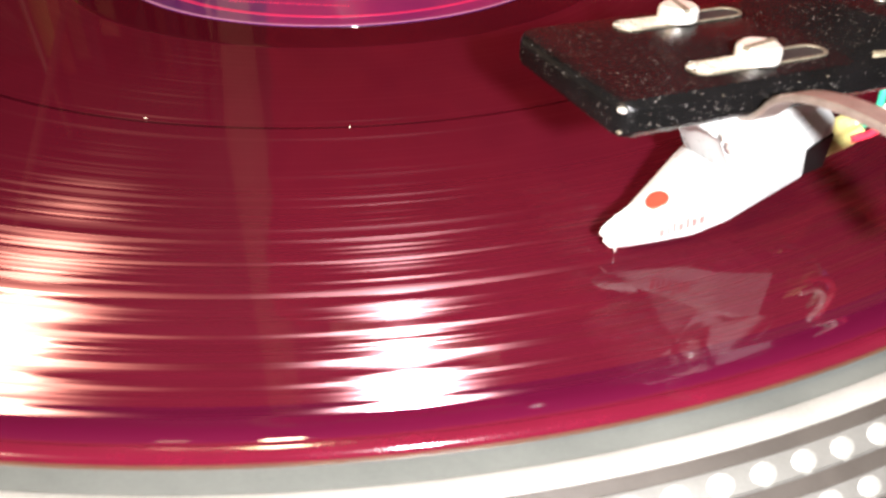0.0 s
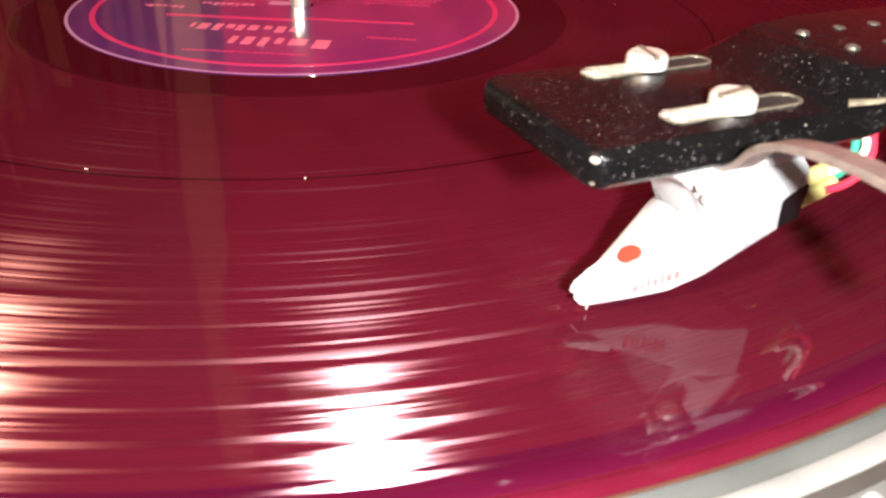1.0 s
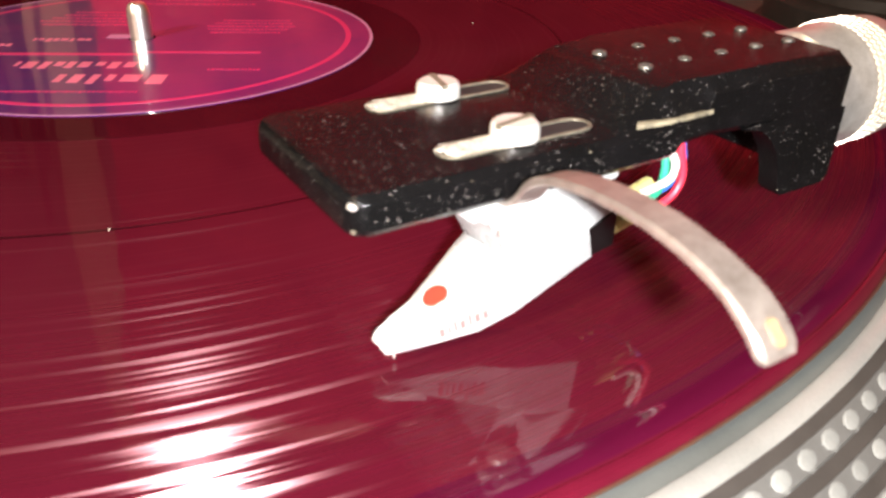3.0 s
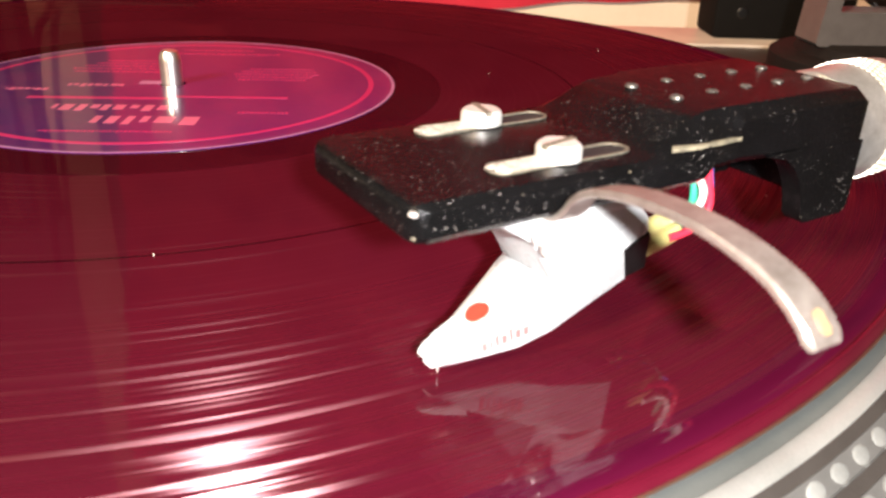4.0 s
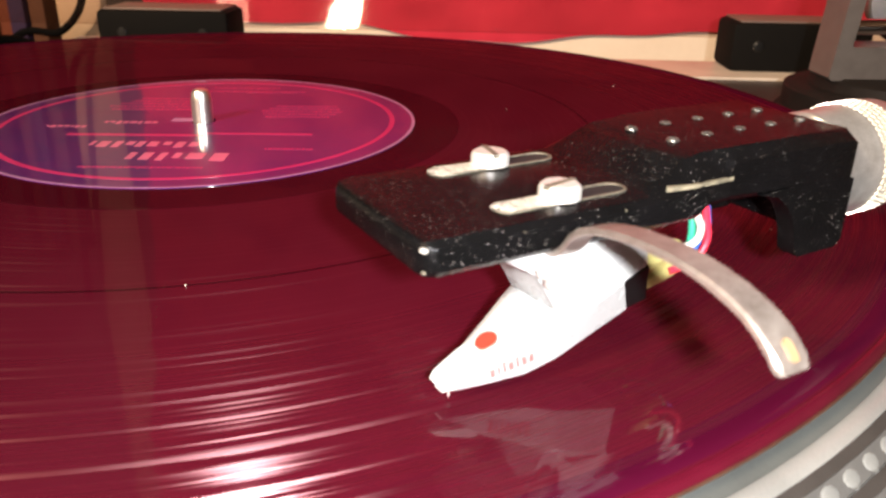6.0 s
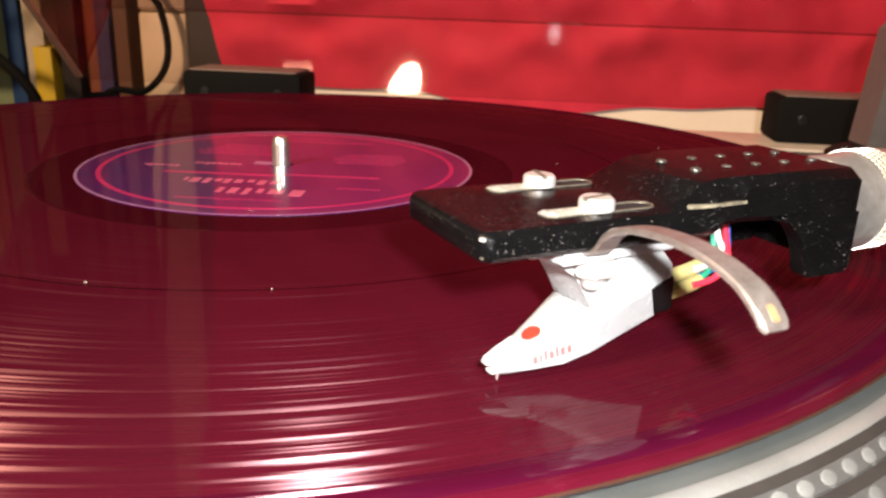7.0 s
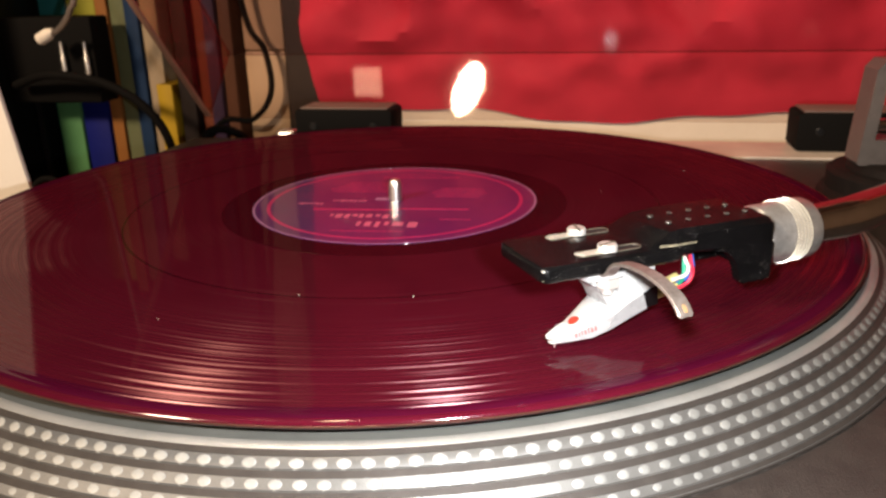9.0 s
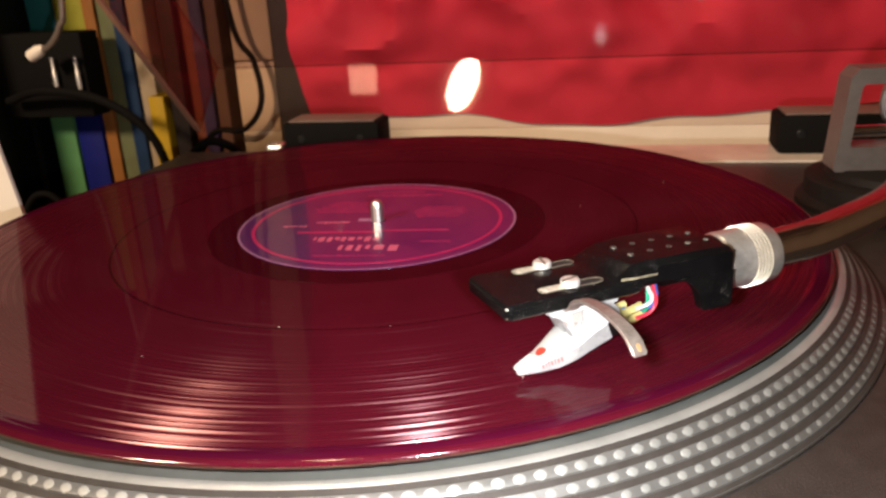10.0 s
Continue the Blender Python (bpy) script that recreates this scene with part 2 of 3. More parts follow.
def part(name, bm, material, parent, label="", smooth=True):
    ob = new(name, to_mesh(name, bm, material, smooth))
    ob.parent = parent
    if label:
        ob["label"] = label
    return ob


def thing(name, label, category, m=None, bm=None, material=None, group="", kind="", smooth=True):
    ob = new(name, to_mesh(name, bm, material, smooth) if bm else None)
    if m is not None:
        ob.matrix_world = m
    return tagged(ob, label, category, group, kind)


def lathe(profile, n=128, closed=True):
    """Turns a profile of (radius, height) round z."""
    bm = bmesh.new()
    rings = []
    for k in range(n):
        a = 2 * math.pi * k / n
        rings.append([bm.verts.new((r * math.cos(a), r * math.sin(a), z)) for r, z in profile])
    count = len(profile)
    for k in range(n):
        a, b = rings[k], rings[(k + 1) % n]
        for i in range(count if closed else count - 1):
            j = (i + 1) % count
            bm.faces.new((a[i], b[i], b[j], a[j]))
    if not closed:
        for i in (0, count - 1):
            if profile[i][0] > 1e-6:
                bm.faces.new([ring[i] for ring in rings])
    bmesh.ops.remove_doubles(bm, verts=bm.verts[:], dist=1e-7)
    return bm


def box(x0, x1, y0, y1, z0, z1, bevel=0.0, bm=None, segments=2):
    own = bm is None
    bm = bm or bmesh.new()
    made = bmesh.ops.create_cube(bm, size=1.0)["verts"]
    for v in made:
        v.co = Vector((x0 + (v.co.x + 0.5) * (x1 - x0), y0 + (v.co.y + 0.5) * (y1 - y0), z0 + (v.co.z + 0.5) * (z1 - z0)))
    if bevel:
        edges = list({e for v in made for e in v.link_edges})
        bmesh.ops.bevel(bm, geom=edges, offset=bevel, segments=segments, affect="EDGES", profile=0.5)
    return bm


def loft(sections, caps=True):
    """Skins rings of equal length."""
    bm = bmesh.new()
    rings = [[bm.verts.new(p) for p in s] for s in sections]
    n = len(rings[0])
    for a, b in zip(rings, rings[1:]):
        for i in range(n):
            bm.faces.new((a[i], a[(i + 1) % n], b[(i + 1) % n], b[i]))
    if caps:
        bm.faces.new(rings[0])
        bm.faces.new(rings[-1])
    return bm


def smooth_path(points, steps=8):
    """A Catmull-Rom curve through points."""
    pts = [Vector(p) for p in points]
    pts = [2 * pts[0] - pts[1], *pts, 2 * pts[-1] - pts[-2]]
    out = []
    for a, b, c, d in zip(pts, pts[1:], pts[2:], pts[3:]):
        for k in range(steps):
            u = k / steps
            out.append(0.5 * (2 * b + (c - a) * u + (2 * a - 5 * b + 4 * c - d) * u * u + (3 * b - a - 3 * c + d) * u ** 3))
    out.append(pts[-2])
    return out


def sweep(points, shape, up=(0, 0, 1), steps=8, scale=None):
    """Carries a flat shape of (side, height) along a curve."""
    line = smooth_path(points, steps)
    sections = []
    for i, p in enumerate(line):
        d = (line[min(i + 1, len(line) - 1)] - line[max(i - 1, 0)]).normalized()
        side = d.cross(Vector(up))
        side = side.normalized() if side.length > 1e-4 else Vector((1, 0, 0))
        top = side.cross(d)
        k = scale(i / (len(line) - 1)) if scale else 1.0
        sections.append([p + side * (a * k) + top * (b * k) for a, b in shape])
    return loft(sections)


def circle(r, n=12):
    return [(r * math.cos(2 * math.pi * k / n), r * math.sin(2 * math.pi * k / n)) for k in range(n)]


def stadium(length, width, n=8):
    pts = []
    for k in range(n + 1):
        a = -math.pi / 2 + math.pi * k / n
        pts.append((length / 2 - width / 2 + width / 2 * math.cos(a), width / 2 * math.sin(a)))
    for k in range(n + 1):
        a = math.pi / 2 + math.pi * k / n
        pts.append((-length / 2 + width / 2 + width / 2 * math.cos(a), width / 2 * math.sin(a)))
    return pts


def slab(outline, z0, z1):
    return loft([[(x, y, z0) for x, y in outline], [(x, y, z1) for x, y in outline]])


def ring_slab(outer, inner, z0, z1):
    """A flat frame between two outlines of equal length."""
    bm = bmesh.new()
    rows = [[bm.verts.new((x, y, z)) for x, y in o] for o, z in ((outer, z0), (outer, z1), (inner, z1), (inner, z0))]
    n = len(outer)
    for a, b in zip(rows, rows[1:] + rows[:1]):
        for i in range(n):
            bm.faces.new((a[i], a[(i + 1) % n], b[(i + 1) % n], b[i]))
    return bm


# ---- room ----
def room():
    thing("floor", "worn brown wooden floor", "floor", None, box(-1.8, 1.8, -2.0, 1.4, -0.92, -0.87), FLOOR, kind="structure")
    thing("ceiling", "plain warm painted ceiling", "ceiling", None, box(-1.8, 1.8, -2.0, 1.4, 1.6, 1.65), WALL, kind="structure")
    thing("wall_north", "warm brown painted wall", "wall", None, box(-1.8, 1.8, 1.4, 1.5, -0.92, 1.65), WALL, kind="structure")
    thing("wall_south", "warm brown painted wall", "wall", None, box(-1.8, 1.8, -2.1, -2.0, -0.92, 1.65), WALL, kind="structure")
    thing("wall_west", "warm brown painted wall", "wall", None, box(-1.9, -1.8, -2.1, 1.5, -0.92, 1.65), WALL, kind="structure")
    thing("wall_east", "warm brown painted wall", "wall", None, box(1.8, 1.9, -2.1, 1.5, -0.92, 1.65), WALL, kind="structure")
    table = thing("table", "brown wooden table under the turntable", "table")
    part("tabletop", box(-0.85, 0.75, -0.25, 0.75, -0.150, -0.120, 0.003), TABLE, table)
    for x in (-0.80, 0.66):
        for y in (-0.21, 0.66):
            part("leg", box(x, x + 0.05, y, y + 0.05, -0.87, -0.150, 0.003), TABLE, table)


# ---- turntable ----
PLATTER_ROWS = ((0.1557, -0.0050, 0.00115), (0.1586, -0.0074, 0.0011), (0.1614, -0.0098, 0.0010), (0.1640, -0.0121, 0.0008))


def turntable():
    t = thing("turntable", "dark direct-drive turntable with silver strobe platter", "turntable")
    part("plinth", box(-0.178, 0.282, -0.172, 0.186, -0.098, -0.0145, 0.006, segments=3), PLINTH, t, "dark speckled plinth")
    part("rear_trim", box(0.020, 0.280, 0.147, 0.185, -0.0145, -0.0135), TRIM, t, "pale metal strip along the back")
    for x in (-0.14, 0.244):
        for y in (-0.13, 0.146):
            bm = lathe([(0.0, 0.0), (0.024, 0.0), (0.026, 0.003), (0.023, 0.022), (0.0, 0.022)], 32, closed=False)
            foot = part("foot", bm, RUBBER, t)
            foot.location = (x, y, -0.120)
    # platter: lip, four stepped rows with dark channels between, rim
    prof = [(0.004, -0.0045), (0.1470, -0.0045), (0.1474, -0.0036), (0.1484, -0.0035), (0.1532, -0.0038), (0.1538, -0.0041)]
    for r, z, s in PLATTER_ROWS:
        prof += [(r - 0.00085, z + 0.0008), (r + 0.00075, z - 0.0005), (r + 0.00085, z - 0.0016), (r + 0.00190, z - 0.0024)]
    prof += [(0.1657, -0.0134), (0.1660, -0.0142), (0.1655, -0.0165), (0.004, -0.0165)]
    platter = part("platter", lathe(prof, 240), ALU, t, "silver aluminium platter with dotted rim")
    # the ledge's dark colour includes the shade in the recess beside the record
    part("ledge", lathe([(0.1482, -0.0037), (0.1482, -0.0032), (0.1513, -0.0032), (0.1513, -0.0037)], 240), LEDGE, platter, "dull inner ledge, darkened for the shade beside the record")
    part("lip", lathe([(0.15132, -0.0037), (0.15132, -0.0031), (0.1516, -0.0030), (0.1529, -0.0031), (0.1535, -0.0034), (0.1537, -0.0039)], 240), LIP, platter, "bright polished lip")
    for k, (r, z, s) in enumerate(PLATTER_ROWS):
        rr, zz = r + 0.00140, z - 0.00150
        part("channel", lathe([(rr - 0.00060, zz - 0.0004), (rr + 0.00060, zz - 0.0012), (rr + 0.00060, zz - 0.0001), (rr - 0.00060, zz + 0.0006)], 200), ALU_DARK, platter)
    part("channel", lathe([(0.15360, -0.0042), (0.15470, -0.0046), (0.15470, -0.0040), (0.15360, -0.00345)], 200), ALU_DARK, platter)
    # dots: those on the side that is passed nearest are single, the rest joined
    slope = math.atan2(0.0020, 0.0024)
    rest = bmesh.new()
    for k, (r, z, s) in enumerate(PLATTER_ROWS):
        bm = lathe([(0.0, 0.00042), (s * 0.55, 0.00038), (s * 0.9, 0.0002), (s, -0.0002)], 10, closed=False)
        bmesh.ops.scale(bm, vec=(1.0, 1.40, 0.26), verts=bm.verts[:])
        me = to_mesh("dot", bm, DOT)
        count = 232
        for i in range(count):
            a = 2 * math.pi * (i + 0.25 * k) / count
            m = Matrix.Rotation(a, 4, "Z") @ Matrix.Translation((r, 0, z + 0.00002)) @ Matrix.Rotation(slope, 4, "Y")
            if -88 < (math.degrees(a) + 180) % 360 - 180 < 26:
                ob = new("dot", me)
                ob.parent = platter
                ob.matrix_local = m
            else:
                first = len(rest.verts)
                rest.from_mesh(me)
                rest.verts.ensure_lookup_table()
                for v in rest.verts[first:]:
                    v.co = m @ v.co
    ob = part("dot_field", rest, DOT, platter)
    ob["kind"] = "stuff"
    spindle = lathe([(0.0, 0.0078), (0.0013, 0.0078), (0.0018, 0.0075), (0.0022, 0.0066), (0.0024, 0.0050), (0.0024, -0.0100), (0.0, -0.0100)], 40, closed=False)
    part("spindle", spindle, SPINDLE, t, "bright chrome centre spindle")
    part("hinge_socket", box(-0.1125, -0.1005, 0.1600, 0.1690, -0.0145, -0.0058, 0.0025, segments=3), SPINDLE, t, "small shiny metal fitting")
    # hinge brackets of the lid
    for x in (-0.100, 0.1680):
        hinge = part("hinge", box(x, x + 0.057, 0.160, 0.186, -0.0135, 0.0062, 0.0022), RUBBER, t, "black plastic lid hinge")
        part("hinge_cap", box(x + 0.003, x + 0.054, 0.162, 0.185, 0.0062, 0.0070, 0.0003), HINGE_TOP, hinge)
        for dx in (0.011, 0.046):
            screw = part("hinge_screw", lathe(mm2([(0, 0.5), (1.8, 0.4), (2.3, 0.0), (2.3, -1.0)]), 20, closed=False), BLACK, hinge, "dull dark screw")
            screw.matrix_local = pose(x + dx, 0.1599, -0.003, 90, 0, 0)
    return t


def slipmat():
    thing("slipmat", "thin black felt slipmat under the record", "slipmat", None, lathe([(0.004, -0.0044), (0.1455, -0.0044), (0.1460, -0.0034), (0.1455, -0.0022), (0.004, -0.0022)], 160), MAT)


def record():
    rec = thing("vinyl_record", "translucent red vinyl record with fine grooves", "record")
    prof = [(0.0029, -0.0020), (0.1475, -0.0020), (0.1492, -0.0017), (0.1492, -0.0001), (0.1486, 0.0002), (0.1468, 0.0001), (0.1462, 0.0), (0.1458, 0.0), (0.1454, 0.0), (0.0614, 0.0), (0.0610, 0.0), (0.0606, 0.0), (0.0600, 0.0001), (0.0596, 0.0001), (0.0029, 0.0001)]
    part("disc", lathe(prof, 320), VINYL, rec, "clear red grooved vinyl")
    rim = [(0.1492 + 0.0013 * math.cos(a), -0.0008 + 0.0010 * math.sin(a)) for a in [math.pi * (k / 8 - 0.5) for k in range(9)]]
    part("edge", lathe(rim, 320), VINYL_EDGE, rec, "glossy bright edge of the vinyl")
    # thin ring whose yellowish colour stands in for light glowing at the clear edge
    part("edge_glow", lathe([(0.15045, -0.0010), (0.15066, -0.0009), (0.15066, -0.0007), (0.15045, -0.0006)], 320), EDGE_GLOW, rec, "thin yellowish ring with the edge's glow put into its colour")
    label = part("label", lathe([(0.0029, 0.0001), (0.0500, 0.0001), (0.0500, 0.00028), (0.0029, 0.00028)], 160), LABEL, rec, "glossy purple paper label with pink print")
    top = 0.00028
    part("label_rim", lathe([(0.0493, top), (0.0500, top), (0.0500, top + 0.00003), (0.0493, top + 0.00003)], 160), LABEL_RIM, label)
    part("printed_ring", lathe([(0.0440, top), (0.0452, top), (0.0452, top + 0.00003), (0.0440, top + 0.00003)], 160), CRIMSON, label)

    def bar(u, v, length, height, mat, turn=0.0, broken=0):
        rng = random.Random(int(1e5 * (u + 2 * v)))
        x = -length / 2
        while x < length / 2 - 1e-5:
            wide = length if not broken else min(length / 2 - x, height * rng.uniform(0.22, 0.6))
            tall = height * (1.0 if not broken else rng.uniform(0.5, 1.0))
            ob = part("printed_bar", box(x, x + wide, -height / 2, -height / 2 + tall, top, top + 0.00003), mat, label, smooth=False)
            ob.matrix_local = pose(u, v, 0, 0, 0, turn)
            x += wide + height * rng.uniform(0.12, 0.25)

    # the print as it lies: the large two-line title towards the front, upside down
    T = 184
    bar(0.0045, -0.0300, 0.0200, 0.0062, PINK, T, 1)
    bar(-0.0055, -0.0215, 0.0230, 0.0046, PINK, T, 1)
    bar(-0.0105, -0.0140, 0.0300, 0.0016, CRIMSON, T, 0)
    bar(0.0160, -0.0105, 0.0240, 0.0014, CRIMSON, T, 0)
    bar(-0.0160, -0.0035, 0.0120, 0.0026, PINK, T, 1)
    bar(-0.0045, 0.0005, 0.0060, 0.0030, LABEL_RIM, T, 0)
    for k in range(5):
        bar(0.0210, 0.0060 + 0.0028 * k, 0.020 - 0.0022 * abs(k - 2), 0.0013, CRIMSON, T, 1)
    for k in range(5):
        bar(-0.0160, 0.0100 + 0.0030 * k, 0.024 - 0.003 * abs(k - 1), 0.0014, CRIMSON, T, 1)
    bar(0.0020, 0.0330, 0.0300, 0.0018, CRIMSON, T, 1)
    bar(0.0000, 0.0375, 0.0180, 0.0014, CRIMSON, T, 1)
    bar(0.0255, -0.0220, 0.0100, 0.0013, CRIMSON, T, 1)
    bar(-0.0290, -0.0085, 0.0090, 0.0020, PINK, T, 1)
    bar(0.0000, -0.0375, 0.0240, 0.0011, CRIMSON, T, 1)
    return rec


# ---- tonearm: a frame along the headshell, u ahead to the arm, v to the far side ----
SHELL_YAW = 32.6
SHELL_AT = pose(0.0567, -0.1149, 0.0005, 0, 0, SHELL_YAW)
MM = 0.001


def P(u, v, z):
    return SHELL_AT @ Vector((u * MM, v * MM, z * MM))


def mm(points):
    return [tuple(c * MM for c in p) for p in points]


def headshell():
    h = thing("headshell", "dusty black metal headshell with finger lift", "headshell", SHELL_AT)

    def ring(u, hw, ht, zb, zs, zt, c=0.7):
        near, far = (0.3, 1.2) if u < 32 else (0.1, 0.8)
        n, f, tn, tf = hw + near, hw + far, ht + near, ht + far
        zm = zs + (zt - zs) * 0.75
        return mm([(u, -n + c, zb), (u, f - c, zb), (u, f, zb + c), (u, f, zs), (u, tf + (f - tf) * 0.3, zm), (u, tf, zt), (u, -tn, zt), (u, -tn - (n - tn) * 0.3, zm), (u, -n, zs), (u, -n, zb + c)])

    secs = [ring(-0.55, 7.6, 7.2, 18.6, 20.0, 20.6, 0.3), ring(-0.3, 8.3, 7.8, 18.2, 20.4, 21.0), ring(0.2, 8.9, 8.3, 18.0, 20.6, 21.25), ring(1.2, 9.3, 8.6, 17.9, 20.7, 21.35), ring(24.0, 9.3, 8.7, 17.9, 20.7, 21.35),
            ring(25.5, 9.3, 7.2, 17.9, 20.9, 21.7), ring(29.5, 9.3, 6.9, 17.9, 21.1, 23.7), ring(31.0, 9.3, 7.0, 18.0, 21.2, 24.1), ring(32.2, 9.3, 7.1, 18.9, 21.2, 24.3), ring(34.6, 9.2, 7.2, 19.0, 21.4, 24.4),
            ring(35.6, 9.0, 7.6, 19.0, 23.2, 24.5), ring(43.0, 8.9, 7.6, 18.6, 23.3, 24.5), ring(54.8, 8.9, 7.5, 18.0, 23.2, 24.4), ring(56.0, 8.6, 7.0, 18.0, 22.8, 23.8), ring(56.4, 7.8, 6.4, 18.2, 22.0, 22.9)]
    part("body", loft(secs), SHELL, h, "black cast body with dust and worn edges")
    # two curved cheeks and a back wall behind the wires
    side = [(40.5, 18.9), (43.5, 18.2), (45.2, 17.0), (46.6, 15.2), (47.5, 13.0), (48.0, 10.9), (48.7, 10.2), (55.2, 10.2), (56.2, 11.0), (56.3, 18.6), (52.0, 19.4)]
    for v in (-8.95, 7.2):
        part("cheek", loft([[(u * MM, (v + d) * MM, z * MM) for u, z in side] for d in (0.0, 2.38)]), SHELL, h)
    part("back_wall", box(54.2 * MM, 56.1 * MM, -6.45 * MM, 6.45 * MM, 11.0 * MM, 18.6 * MM, 0.3 * MM), SHELL, h)
    for v in (6.9, -5.3):
        bm = slab([(x * MM, y * MM) for x, y in stadium(15.2, 2.9)], 0, 0.10 * MM)
        slot = part("slot", bm, DARK, h)
        slot.location = (16.6 * MM, v * MM, 21.30 * MM)
        bm = ring_slab([(x * MM, y * MM) for x, y in stadium(15.3, 3.0)], [(x * MM, y * MM) for x, y in stadium(14.7, 2.4)], 0.08 * MM, 0.22 * MM)
        part("slot_rim", bm, SHELL_EDGE, slot, "scraped bright rim of the slot")
        rng = random.Random(int(v * 10))
        bm = slab([((x - 3.2) * MM * rng.uniform(0.9, 1.08), y * MM * rng.uniform(0.75, 1.35)) for x, y in stadium(8.2, 2.6, 14)], 0.14 * MM, 0.24 * MM)
        part("slot_floor", bm, WORN, slot, "scraped pale metal")
        bm = lathe(mm2([(0, 1.45), (1.7, 1.42), (1.98, 1.2), (2.08, 0.9), (2.08, 0.0), (1.3, 0.0), (1.3, -5.5), (0, -5.5)]), 28, closed=False)
        screw = part("screw", bm, STEEL, h, "slotted steel screw")
        screw.location = (16.4 * MM, v * MM, 21.52 * MM)
        cut = part("screw_slot", box(-2.0 * MM, 2.0 * MM, -0.32 * MM, 0.32 * MM, 1.0 * MM, 1.50 * MM), SHELL_EDGE, screw)
        cut.rotation_euler = (0, 0, radians(78 if v > 0 else 12))
    # grip dimples
    for v, u0 in ((2.9, 32.3), (-2.7, 33.0)):
        for k in range(5):
            bm = lathe(mm2([(0.0, -0.02), (0.25, 0.0), (0.36, 0.10), (0.52, 0.16), (0.64, 0.08), (0.70, -0.15)]), 18, closed=False)
            d = part("dimple", bm, DIMPLE, h, "worn raised dimple")
            d.location = ((u0 + 5.05 * k) * MM, v * MM, 24.48 * MM)
    scoop = [(x * MM, y * MM) for x, y in ((26.6, -8.9), (27.4, -8.1), (29.5, -7.5), (32.0, -7.3), (34.9, -7.4), (35.5, -7.8), (35.5, -9.25), (30.0, -9.35))]
    part("worn_ledge", slab(scoop, 21.45 * MM, 21.85 * MM), LEDGE_WORN, h, "scraped bright ledge")
    # bare metal chips at corners and edges; their pale spots also stand for glints
    for u, v, z, r in ((-0.05, -8.75, 20.55, 0.62), (-0.05, -8.75, 18.55, 0.32), (-0.3, -4.2, 20.6, 0.2), (-0.35, -1.0, 18.6, 0.18), (-0.3, 4.6, 20.55, 0.2), (9.5, -9.5, 20.7, 0.18), (21.0, -9.5, 20.75, 0.2), (48.1, -8.85, 11.0, 0.22), (55.6, -8.85, 10.6, 0.2)):
        rng = random.Random(int(100 * (u + v + 30)))
        bm = bmesh.new()
        bmesh.ops.create_icosphere(bm, subdivisions=2, radius=r * MM)
        for p in bm.verts:
            p.co *= rng.uniform(0.75, 1.1)
        chip = part("chip_glint", bm, STEEL if r > 0.4 else SHELL_EDGE, h, "bare metal chip that stands for a glint on the edge")
        chip.location = (u * MM, v * MM, z * MM)
        chip.scale = (0.6, 0.85, 0.42)
    # finger lift, a bent steel strip held under the plate
    line = mm([(14.4, -5.0, 17.4), (14.4, -8.4, 17.5), (14.3, -10.2, 18.6), (14.2, -11.7, 20.4), (14.1, -14.0, 21.7), (14.0, -18.0, 22.6), (13.9, -23.0, 22.9), (13.9, -27.0, 22.5), (13.9, -30.6, 21.5), (13.8, -32.9, 20.2), (13.8, -34.3, 18.7)])
    strip = [(-1.2 * MM, -0.32 * MM), (1.2 * MM, -0.32 * MM), (1.32 * MM, -0.2 * MM), (1.32 * MM, 0.2 * MM), (1.15 * MM, 0.34 * MM), (-1.15 * MM, 0.34 * MM), (-1.32 * MM, 0.2 * MM), (-1.32 * MM, -0.2 * MM)]
    lift = part("finger_lift", sweep(line, strip, steps=6, scale=lambda f: 0.88 + 0.32 * f if f < 0.97 else 1.19 - 9.0 * (f - 0.97)), LIFT, h, "bent scuffed steel finger lift")
    glue = part("glue_spot", slab([(x * MM, y * MM) for x, y in stadium(1.7, 0.75)], 0.0, 0.12 * MM), AMBER, lift, "amber worn spot")
    glue.matrix_local = pose(13.85 * MM, -33.62 * MM, 20.06 * MM, 0, 0, 90) @ pose(0, 0, 0, 0, -43, 0)
    return h


def mm2(points):
    return [(a * MM, b * MM) for a, b in points]


